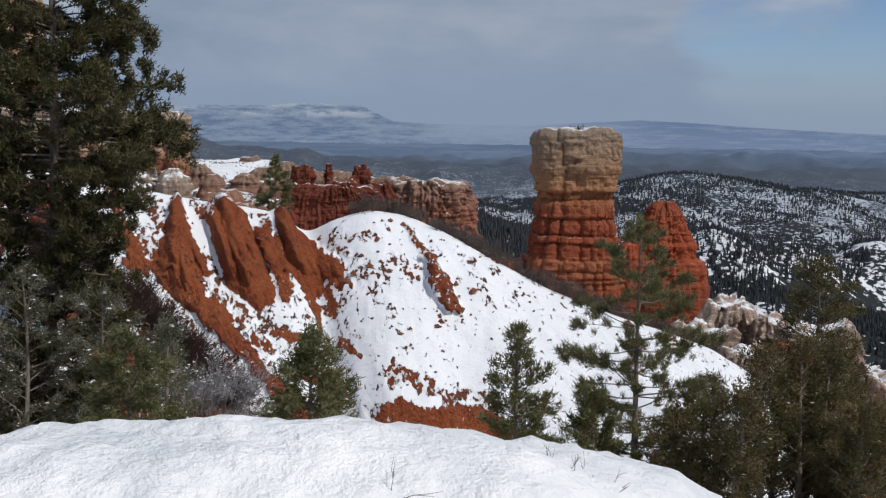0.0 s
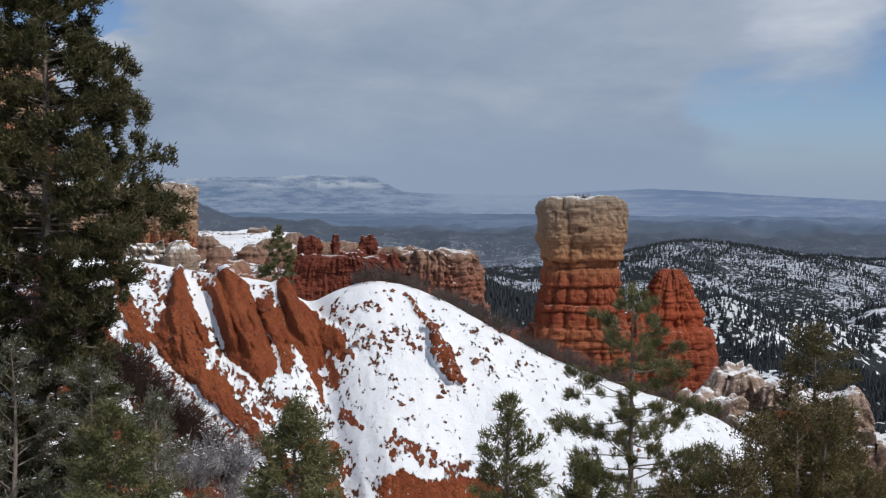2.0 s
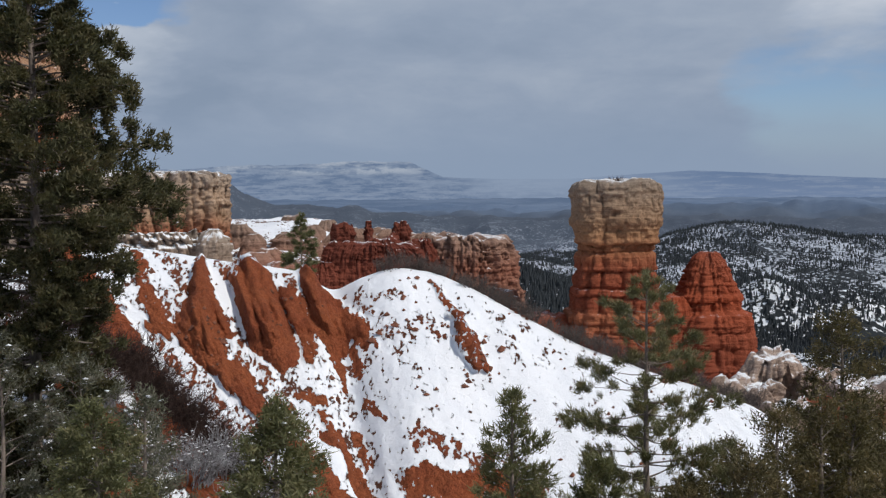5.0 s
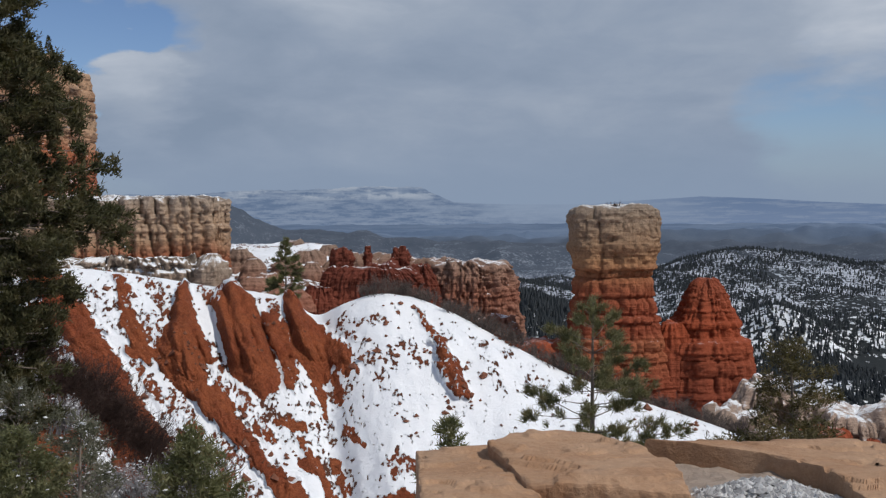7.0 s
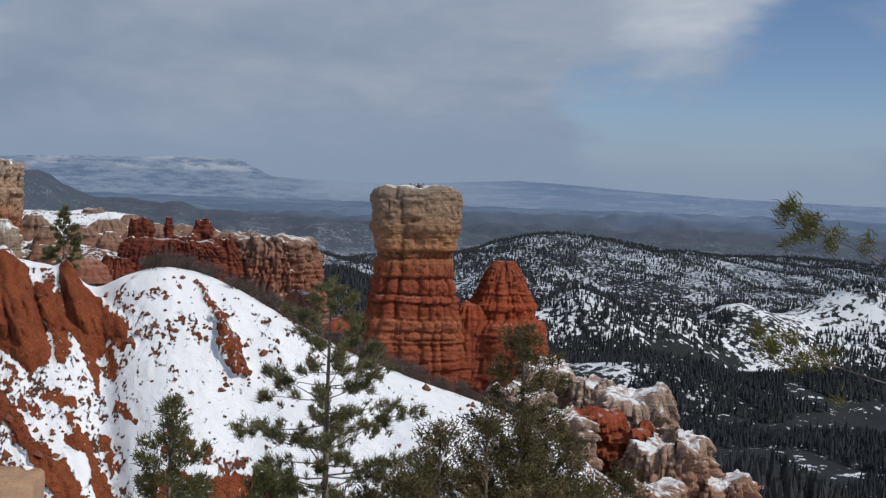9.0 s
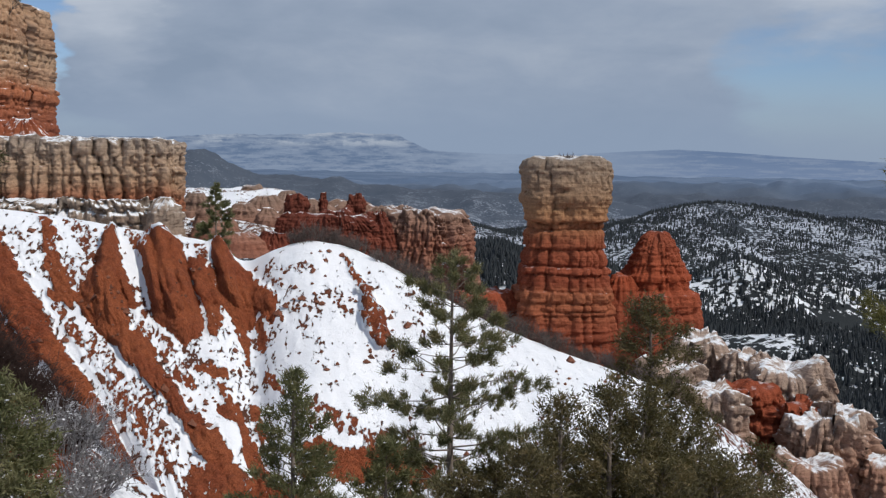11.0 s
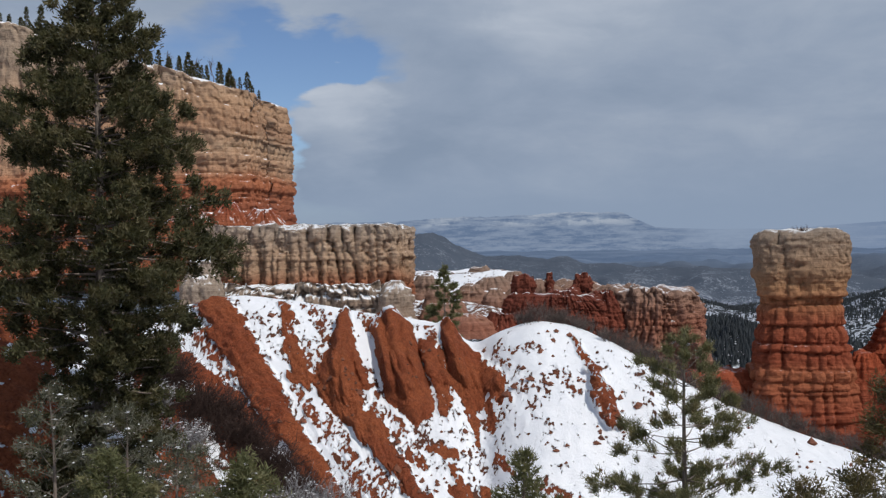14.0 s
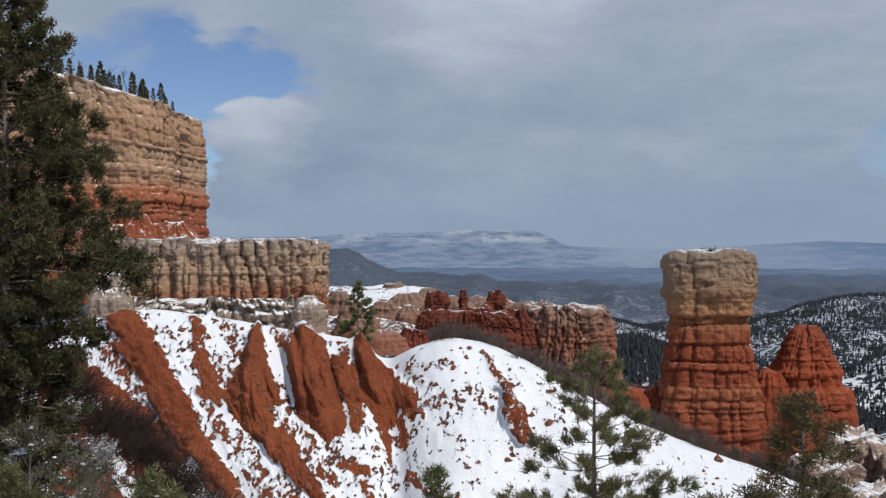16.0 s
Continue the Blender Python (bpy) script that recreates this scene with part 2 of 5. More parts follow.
M_GREY = rock_material("grey_limestone", -16, -4, [
    (0.0, (0.26, 0.165, 0.115)), (0.4, (0.29, 0.215, 0.165)), (0.7, (0.305, 0.24, 0.19)), (1.0, (0.33, 0.27, 0.22))], 1.2, (0.48, 0.78))
M_CLIFF = rock_material("cliff_sandstone", 0, 44, [
    (0.0, ORANGE), (0.15, (0.26, 0.082, 0.045)), (0.34, (0.37, 0.140, 0.072)), (0.39, (0.41, 0.235, 0.145)), (0.52, (0.43, 0.29, 0.19)), (0.62, (0.38, 0.225, 0.14)), (0.75, (0.42, 0.265, 0.165)), (0.9, (0.36, 0.26, 0.185)), (1.0, (0.33, 0.25, 0.185))], 1.6, (0.70, 0.92), 1.3)
M_LEDGE = rock_material("pale_ledge_rock", -40, -12, [
    (0.0, (0.31, 0.22, 0.175)), (0.4, (0.33, 0.245, 0.20)), (0.6, (0.30, 0.165, 0.115)), (0.75, (0.33, 0.24, 0.19)), (1.0, (0.33, 0.25, 0.205))], 1.5, (0.74, 1.02), 2.0)
M_TALUS = rock_material("talus_soil", -10, 9, [(0.0, RED), (0.6, ORANGE), (1.0, RED)], 0.8, (0.55, 0.85))
M_SLOPE = snow_soil_material("snow_on_red_soil", (0.41, 0.120, 0.050), (0.33, 0.088, 0.040), 1.6)
M_BENCH = snow_soil_material("snow_on_grey_soil", (0.25, 0.17, 0.13), (0.28, 0.12, 0.075), 1.0)
M_BARK = plain_material("bark", (0.13, 0.105, 0.088), (0.27, 0.225, 0.195), 9, 0.95, 0.8, 0.03, (1, 1, 0.25))
M_STONE = plain_material("dark_stone", (0.125, 0.052, 0.034), (0.23, 0.092, 0.056), 4, 0.95, 0.5, 0.05)
M_TWIG = plain_material("bare_twig", (0.085, 0.064, 0.056), (0.19, 0.155, 0.14), 5, 0.95, 0.3, 0.01)
M_RIME = plain_material("rimed_twig", (0.11, 0.095, 0.09), (0.50, 0.50, 0.53), 3.0, 0.9, 0.3, 0.01)
M_DARKTWIG = plain_material("dark_twig", (0.040, 0.025, 0.022), (0.105, 0.066, 0.056), 5, 0.95, 0.3, 0.01)
M_FIR = leaf_material("fir_needles", (0.031, 0.034, 0.017), (0.096, 0.093, 0.045), (0.160, 0.136, 0.075))
M_FROST = leaf_material("frosted_sprays", (0.066, 0.072, 0.046), (0.145, 0.145, 0.108), (0.27, 0.255, 0.23))
M_PINE = leaf_material("pine_needles", (0.105, 0.110, 0.060), (0.180, 0.174, 0.096), (0.24, 0.205, 0.118))
M_RIMPINE = leaf_material("rim_pine_needles", (0.075, 0.078, 0.026), (0.13, 0.125, 0.038), (0.18, 0.155, 0.055))
M_JUNIPER = leaf_material("juniper_sprays", (0.060, 0.055, 0.029), (0.128, 0.110, 0.055), (0.20, 0.150, 0.078))
M_SPRUCE = leaf_material("spruce_needles", (0.092, 0.100, 0.050), (0.160, 0.162, 0.080), (0.22, 0.200, 0.112))
# distant conifers: blue-grey haze is mixed into the needle colour
M_FOREST = leaf_material("hazed_needles", (0.025, 0.031, 0.039), (0.050, 0.060, 0.070), (0.075, 0.084, 0.092))
M_SNOW = plain_material("snow_clump", (0.78, 0.80, 0.84), (0.86, 0.87, 0.90), 3, 0.6, 0.3, 0.05)


def bank_material():
    m, n, b = material("ploughed_snow", 0.6, 0.3)
    p = n.coords()
    a = n.noise(p, 2.2, 6, 0.65)
    f = n.noise(p, 14, 5, 0.7)
    c = n.mix(n.smooth(a, 0.35, 0.65), (0.70, 0.72, 0.76), (0.85, 0.86, 0.88))
    c = n.mix(n.smooth(f, 0.60, 0.72, 0, 0.35), c, (0.42, 0.36, 0.31))
    n.put(b.inputs["Base Color"], c)
    n.put(b.inputs["Normal"], n.bump(n.math("ADD", a, n.math("MULTIPLY", f, 0.35)), 0.8, 0.09))
    return m


def ground_material():
    """Near ground of snow and red soil; far ground of wooded and open country under patchy snow, blued with distance by
    painted haze.
    """
    m, n, b = material("canyon_ground", 0.9, 0.15)
    p = n.coords()
    x, y, z = n.xyz(p)
    r = n.vmath("LENGTH", n.vmath("MULTIPLY", p, (1, 1, 0)))
    att = n.attribute("snow")
    soil = n.mix(n.noise(p, 0.3, 5), (0.33, 0.085, 0.038), (0.30, 0.17, 0.11))
    brush = n.mix(n.noise(p, 0.07, 6, 0.65), (0.014, 0.018, 0.021), (0.030, 0.034, 0.037))
    # blue distance haze put into the colour of far plain and foothills
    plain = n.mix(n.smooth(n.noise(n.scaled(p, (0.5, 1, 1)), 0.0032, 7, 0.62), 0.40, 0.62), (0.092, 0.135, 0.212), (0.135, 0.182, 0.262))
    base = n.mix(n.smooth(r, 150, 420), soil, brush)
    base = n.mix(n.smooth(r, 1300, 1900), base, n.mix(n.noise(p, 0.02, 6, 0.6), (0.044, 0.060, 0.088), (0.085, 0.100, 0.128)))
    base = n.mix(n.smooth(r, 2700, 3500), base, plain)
    near = n.noise(p, 0.5, 6, 0.6)
    far = n.math("ADD", n.math("MULTIPLY", n.noise(p, 0.03, 5, 0.6), 0.35), n.math("MULTIPLY", n.noise(p, 0.20, 4, 0.6), 0.65))
    patch = n.linear(n.mix(n.smooth(r, 120, 400), near, far), 0.36, 0.64)
    white = n.smooth(n.math("SUBTRACT", att, patch), -0.06, 0.06)
    # haze put into the snow too: it fades and greys with distance
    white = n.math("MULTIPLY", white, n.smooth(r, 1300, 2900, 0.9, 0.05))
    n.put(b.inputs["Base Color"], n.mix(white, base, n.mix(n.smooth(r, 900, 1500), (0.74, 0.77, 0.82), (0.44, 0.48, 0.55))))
    n.put(b.inputs["Normal"], n.bump(near, 0.6, 0.4))
    return m


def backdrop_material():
    m, n, b = material("hazed_mountains", 1.0, 0.0)
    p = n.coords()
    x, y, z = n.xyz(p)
    # distance haze is painted in: blue tones, shown by emission instead of lighting
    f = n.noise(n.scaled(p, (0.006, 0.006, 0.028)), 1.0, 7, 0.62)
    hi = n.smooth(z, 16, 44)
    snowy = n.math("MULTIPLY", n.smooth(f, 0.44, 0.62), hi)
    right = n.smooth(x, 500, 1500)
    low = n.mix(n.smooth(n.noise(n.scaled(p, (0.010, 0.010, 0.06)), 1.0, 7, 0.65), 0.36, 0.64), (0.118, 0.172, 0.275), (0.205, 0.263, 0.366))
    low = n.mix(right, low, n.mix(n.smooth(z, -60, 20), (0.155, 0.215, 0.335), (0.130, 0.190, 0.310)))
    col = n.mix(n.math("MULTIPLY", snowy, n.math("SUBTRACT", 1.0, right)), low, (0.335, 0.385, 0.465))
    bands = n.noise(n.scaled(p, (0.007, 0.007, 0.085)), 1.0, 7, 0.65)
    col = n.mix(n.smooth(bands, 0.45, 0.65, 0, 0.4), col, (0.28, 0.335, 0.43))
    # mist painted over the middle stretch in the sky's haze colour
    painted_mist = n.math("MULTIPLY", n.smooth(x, 330, 620), n.smooth(x, 1500, 800))
    col = n.mix(n.math("MULTIPLY", painted_mist, n.smooth(z, -110, 0, 0.3, 0.85)), col, (0.245, 0.310, 0.420))
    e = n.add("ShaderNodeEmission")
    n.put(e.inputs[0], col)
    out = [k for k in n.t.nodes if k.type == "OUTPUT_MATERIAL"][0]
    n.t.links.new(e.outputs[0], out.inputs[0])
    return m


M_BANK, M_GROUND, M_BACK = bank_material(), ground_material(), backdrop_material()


# ---- noise and mesh helpers ----
def hash3(i, j, k, seed=0):
    h = (i.astype(np.int64) * 374761393 + j.astype(np.int64) * 668265263 + k.astype(np.int64) * 2147483647 + seed * 974711) & 0xFFFFFFFF
    h = ((h ^ (h >> 13)) * 1274126177) & 0xFFFFFFFF
    h = ((h ^ (h >> 16)) * 2246822519) & 0xFFFFFFFF
    return ((h ^ (h >> 15)) & 0xFFFFFF) / float(0x1000000)


def vnoise(x, y, z, seed=0):
    x, y, z = np.broadcast_arrays(np.asarray(x, float), np.asarray(y, float), np.asarray(z, float))
    i, j, k = np.floor(x), np.floor(y), np.floor(z)
    u, v, w = x - i, y - j, z - k
    u, v, w = u * u * (3 - 2 * u), v * v * (3 - 2 * v), w * w * (3 - 2 * w)
    out = 0
    for a in (0, 1):
        for c in (0, 1):
            for e in (0, 1):
                wt = (u if a else 1 - u) * (v if c else 1 - v) * (w if e else 1 - w)
                out = out + wt * hash3(i + a, j + c, k + e, seed)
    return out


def fbm(x, y, z=0.0, octaves=4, gain=0.5, seed=0):
    """Fractal noise about zero, roughly -0.5 to 0.5."""
    s, amp, tot, f = 0, 1.0, 0.0, 1.0
    for o in range(octaves):
        s = s + amp * vnoise(np.asarray(x) * f + 17.3 * o, np.asarray(y) * f - 9.1 * o, np.asarray(z) * f + 4.7 * o, seed + o)
        tot += amp
        amp *= gain
        f *= 2.03
    return s / tot - 0.5


def step(v, lo, hi):
    t = np.clip((np.asarray(v, float) - lo) / (hi - lo), 0, 1)
    return t * t * (3 - 2 * t)


def mesh_object(name, verts, faces, mat, smooth=True, parent=None, label=""):
    me = bpy.data.meshes.new(name)
    me.from_pydata(np.asarray(verts).tolist(), [], faces if isinstance(faces, list) else faces.tolist())
    me.polygons.foreach_set("use_smooth", np.full(len(me.polygons), smooth))
    me.materials.append(mat)
    me.update()
    ob = new(name, me)
    if parent is not None:
        ob.parent = parent
    if label:
        tagged(ob, label)
    return ob


def grid_faces(n, m, wrap=False):
    """Faces of a grid of n columns by m rows, vertex i * m + j."""
    i, j = np.meshgrid(np.arange(n if wrap else n - 1), np.arange(m - 1), indexing="ij")
    i, j = i.ravel(), j.ravel()
    k = (i + 1) % n
    return np.stack([i * m + j, k * m + j, k * m + j + 1, i * m + j + 1], 1)


def attribute(ob, name, values):
    a = ob.data.attributes.new(name, "FLOAT", "POINT")
    a.data.foreach_set("value", np.asarray(values, np.float32).ravel())


def part(name, bm, mat, parent, label=""):
    me = bpy.data.meshes.new(name)
    bm.to_mesh(me)
    bm.free()
    me.materials.append(mat)
    ob = new(name, me)
    ob.parent = parent
    if label:
        tagged(ob, label)
    return ob


# ---- ground ----
HILLS = (  # x, y, rise, half-widths
    (88, 700, 66, 62, 130), (175, 800, 46, 75, 130), (10, 760, 40, 55, 120),
    (283, 800, 52, 42, 60), (345, 815, 40, 30, 70), (425, 830, 50, 50, 65), (530, 860, 50, 55, 65), (640, 880, 52, 75, 70), (250, 640, 14, 70, 50), (400, 660, 14, 90, 50),
    (480, 1500, 44, 150, 230), (640, 1560, 32, 170, 240), (860, 1650, 17, 230, 260), (1200, 1800, 10, 300, 300), (330, 1350, 22, 110, 200),
    (-330, 2500, 74, 85, 260), (-230, 2550, 36, 110, 240), (-90, 2650, 26, 160, 240), (120, 2500, 16, 190, 160), (330, 2350, 12, 220, 160), (-30, 1500, 36, 120, 170), (120, 1450, 40, 100, 170),
    (900, 3000, 14, 500, 200), (1700, 3200, 26, 700, 300))


def rim(x):
    return np.interp(x, (-40, -12, -9, -6.2, -5.0, -4.1, -3.6, -3.42, 0, 12, 40), (-8, -1.6, -0.2, 0.5, 0.7, 1.2, 1.9, 4.2, 4.8, 4.2, 0))


def ground_height(x, y):
    x, y = np.asarray(x, float), np.asarray(y, float)
    e = y - rim(x)
    z = np.interp(e, (0, 2.0, 30, 56, 64, 110, 170, 260, 400, 700, 1500, 2500, 4900),
                  (0, -3.2, -10.8, -22, -30, -36, -44, -66, -102, -124, -124, -92, -66))
    r = np.hypot(x, y)
    left = step(-x - 0.12 * np.maximum(y, 0), 22, 60) * step(e, 5, 40) * (1 - step(y, 300, 420))
    z = z * (1 - left) + left * np.minimum(-9, z * 0.35)
    side = step(x - 0.45 * np.maximum(y, 0), 10, 60) * (e > 0) * (1 - step(y, 120, 500))
    z = z - side * 22 * step(e, 5, 60)
    for hx, hy, rise, wx, wy in HILLS:
        z = z + rise * np.exp(-((x - hx) / wx) ** 2 - ((y - hy) / wy) ** 2)
    far = step(r, 250, 700)
    z = z + far * fbm(x / 90, y / 90, 0, 5, 0.5, 3) * 26 * (1 + 0.9 * step(r, 1700, 2500) - 1.3 * step(r, 3200, 4400))
    z = z + far * (np.abs(fbm(x / 60 + 0.4 * y / 60, y / 120, 0, 3, 0.5, 8)) * -16)
    z = z + step(e, 1, 6) * (1 - far) * fbm(x / 5, y / 5, 0, 4, 0.5, 5) * 2.0
    back = step(-e, 3, 60)
    return np.where(e > 0, z, fbm(x / 2.0, y / 2.0, 0, 3, 0.5, 6) * 0.12 + back * fbm(x / 60, y / 60, 0, 3) * 6)


def make_ground():
    fine = np.radians(np.arange(-46, 46.01, 0.16))
    coarse = np.radians(np.arange(49, 312, 3.0))
    th = np.concatenate([fine, coarse])
    rr = np.concatenate([np.linspace(0.01, 8, 17), np.geomspace(8.6, 4950, 300)])
    t, r = np.meshgrid(th, rr, indexing="ij")
    x, y = r * np.sin(t), r * np.cos(t)
    z = ground_height(x, y)
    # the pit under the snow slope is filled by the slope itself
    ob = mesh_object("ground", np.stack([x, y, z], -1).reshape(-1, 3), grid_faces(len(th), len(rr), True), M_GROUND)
    h = 0.60 + fbm(x / 45, y / 45, 0, 3, 0.5, 12) * 0.6 - 0.06 * step(r, 300, 600) + 0.02 * step(r, 620, 760)
    h = h + 0.03 * step(r, 700, 780) * step(r, 1030, 960) * step(x, 150, 230) + 0.02 * step(r, 1080, 1250) * step(x, 200, 330)
    # thin snow darkens the wooded valley and, past 950 m, imitates cloud shadow
    h = np.where(r < 150, 0.62, h) - 0.36 * step(r, 55, 110) * step(r, 900, 800) * step(x, 12, 30) * step(z, -92, -108) - 0.10 * step(r, 950, 1200) - 0.25 * step(r, 1900, 2300) - 0.30 * step(r, 55, 110) * step(r, 420, 330) * step(x, 12, 30)
    attribute(ob, "snow", h)
    return tagged(ob, "snow-patched red canyon ground running out to wooded hills and plain", "ground", kind="structure")


make_ground()


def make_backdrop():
    """The snowy mountains and the plateau along the horizon, blue from painted haze."""
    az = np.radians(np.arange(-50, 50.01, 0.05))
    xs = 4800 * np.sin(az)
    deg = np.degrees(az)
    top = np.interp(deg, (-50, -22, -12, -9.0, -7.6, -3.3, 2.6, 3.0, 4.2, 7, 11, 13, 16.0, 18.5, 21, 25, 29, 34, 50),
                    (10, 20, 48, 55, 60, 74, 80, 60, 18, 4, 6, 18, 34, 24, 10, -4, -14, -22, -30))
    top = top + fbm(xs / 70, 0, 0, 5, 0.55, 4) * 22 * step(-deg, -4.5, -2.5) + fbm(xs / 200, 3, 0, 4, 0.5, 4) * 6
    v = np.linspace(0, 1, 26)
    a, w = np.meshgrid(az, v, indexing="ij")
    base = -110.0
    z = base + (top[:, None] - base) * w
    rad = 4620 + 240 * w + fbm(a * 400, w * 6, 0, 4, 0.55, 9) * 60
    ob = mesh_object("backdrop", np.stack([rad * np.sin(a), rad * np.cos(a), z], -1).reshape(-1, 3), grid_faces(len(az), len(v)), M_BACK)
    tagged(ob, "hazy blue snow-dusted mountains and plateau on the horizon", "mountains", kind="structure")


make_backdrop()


# ---- rock forms ----
def butte(name, cx, cy, half_x, half_y, z0, z1, profile, mat, label, category="rock formation", turn=0.0, cols=2.4, col_depth=0.8, bands=0.35, rough=0.5,
          seed=1, res=0.35, power=3.2, top=0.6, lean=(0.0, 0.0), group="", crack=0.35, bed=1.1, stagger=0.12, swell=0.0, low_bands=1.0, high_bands=1.0, split=(), sharp=3.0, fine=(0.45, 0.45), warp=1.1):
    """A free-standing rock: rounded columns round its foot, notched beds up its side, a weathered top."""
    rng = np.random.RandomState(seed)
    per = 4 * (half_x + half_y)
    n = int(min(900, max(48, per / res)))
    m = int(min(220, max(16, (z1 - z0) / res)))
    a = np.linspace(0, 2 * np.pi, 4000, endpoint=False)
    ex = 2.0 / power
    sx, sy = np.sign(np.cos(a)) * np.abs(np.cos(a)) ** ex * half_x, np.sign(np.sin(a)) * np.abs(np.sin(a)) ** ex * half_y
    seg = np.hypot(np.diff(sx, append=sx[0]), np.diff(sy, append=sy[0]))
    arc = np.concatenate([[0], np.cumsum(seg)[:-1]])
    total = seg.sum()
    s = np.linspace(0, total, n, endpoint=False)
    ux, uy = np.interp(s, arc, sx), np.interp(s, arc, sy)
    v = np.linspace(0, 1, m)
    S, V = np.meshgrid(s, v, indexing="ij")
    X0, Y0 = ux[:, None] + 0 * V, uy[:, None] + 0 * V
    Z = z0 + (z1 - z0) * V
    sc = np.interp(V, [p[0] for p in profile], [p[1] for p in profile])
    nx, ny = X0 / half_x ** 2, Y0 / half_y ** 2
    ln = np.hypot(nx, ny) + 1e-9
    nx, ny = nx / ln, ny / ln
    # beds: layers of uneven thickness, each bulging a little between recessed partings
    zb = Z + fbm(X0 / 5, Y0 / 5, Z / 8, 3, 0.5, seed + 5) * 0.9
    thick = bed * (0.35 + 1.3 * rng.rand(int((z1 - z0) / bed * 1.6) + 8))
    level = z0 - 2 + np.concatenate([[0], np.cumsum(thick)])
    bi = np.clip(np.searchsorted(level, zb, side="right") - 1, 0, len(thick) - 1)
    g = np.clip((zb - level[bi]) / thick[bi], 0, 1)
    hard = rng.rand(len(thick))
    bulge = 1 - np.abs(2 * g - 1) ** 5.5
    off = ((hard[bi] - 0.5) * 1.3 + bulge * 0.75 - 0.5) * bands * np.clip(0.9 + 1.6 * fbm(S / 5, Z / 5, seed, 2, 0.5, seed + 13), 0.25, 1.6) * np.interp(V, (0, 0.45, 0.55, 0.76, 0.80, 1), (low_bands, low_bands, 1, 1, high_bands, high_bands))

    # columns: blocks along the arc between joints, staggered from bed to bed
    def blocks(size, stagger, sharp, s2):
        k = max(4, int(round(total / size)))
        r2 = np.random.RandomState(s2)
        width = 0.3 + 1.5 * r2.rand(k) ** 1.4
        edge = np.concatenate([[0], np.cumsum(width)]) * total / width.sum()
        shift = r2.rand(len(thick))[bi] * stagger * size
        wander = fbm(S / (size * 1.7), Z / (size * 2.6), s2, 3, 0.5, s2) * size * warp
        sw = np.mod(S + shift + wander * np.minimum(1, np.minimum(S, total - S) / size), total)
        idx = np.clip(np.searchsorted(edge, sw, side="right") - 1, 0, k - 1)
        f = (sw - edge[idx]) / (edge[idx + 1] - edge[idx])
        return (1 - np.abs(2 * f - 1) ** sharp) - 0.7 + (r2.rand(k) - 0.5)[idx] * 0.7, idx, r2.rand(k)

    main, idx, lift = blocks(cols, stagger, sharp, seed)
    small, _, _ = blocks(cols * 0.42, 0.25, 2.6, seed + 50)
    mod = 0.7 + 0.9 * fbm(S / 6, Z / 4, 2.0 * seed, 2, 0.5, seed + 3)
    off = off + main * col_depth * mod + small * col_depth * np.interp(V, (0.45, 0.8), fine)
    off = off + fbm(X0 / 2.2, Y0 / 2.2, Z / 2.2, 5, 0.58, seed + 7) * rough * 1.6 + fbm(X0 / 0.7, Y0 / 0.7, Z / 0.55, 4, 0.65, seed + 8) * rough * 0.95 + fbm(X0 / 8, Y0 / 8, Z / 30, 2, 0.5, seed + 17) * swell
    joint = np.abs(fbm(S / 5.0, Z / 9.0, seed * 0.7, 3, 0.5, seed + 9))
    off = off - np.exp(-(joint / 0.018) ** 2) * crack
    sh = step(V, 1.0, 0.985)
    off = off * (0.35 + 0.65 * sh)
    X, Y = X0 * sc + nx * off + lean[0] * V, Y0 * sc + ny * off + lean[1] * V
    Z = Z + step(V, 0.75, 1.0) * ((lift[idx] - 0.5) * top * 1.6 + fbm(X / 2.5, Y / 2.5, 0, 3, 0.5, seed) * top * 2)
    rings = 7
    capX, capY, capZ = [], [], []
    for q in range(1, rings + 1):
        g = 1 - (q / rings) ** 1.2 * 0.985
        mx, my = lean[0], lean[1]
        capX.append((X[:, -1] - mx) * g + mx)
        capY.append((Y[:, -1] - my) * g + my)
        zz = Z[:, -1].mean() + (Z[:, -1] - Z[:, -1].mean()) * g ** 9
        capZ.append(zz + fbm(capX[-1] / 1.8, capY[-1] / 1.8, 0, 4, 0.5, seed) * top * 1.8 + top * 0.25)
    X, Y, Z = np.concatenate([X, np.stack(capX, 1)], 1), np.concatenate([Y, np.stack(capY, 1)], 1), np.concatenate([Z, np.stack(capZ, 1)], 1)
    c, d = math.cos(radians(turn)), math.sin(radians(turn))
    P = np.stack([cx + X * c - Y * d, cy + X * d + Y * c, Z], -1)
    P, faces = P.reshape(-1, 3), grid_faces(n, P.shape[1], True)
    if not split:
        return tagged(mesh_object(name, P, faces, mat), label, category, group)
    root = tagged(new(name), label, category, group)
    mid = P[faces].mean(1)[:, 2]
    for piece, lo, hi, says in split:
        f = faces[(mid >= lo) & (mid < hi)]
        used, inv = np.unique(f, return_inverse=True)
        mesh_object(piece, P[used], inv.reshape(-1, 4), mat, True, root, says)
    return root


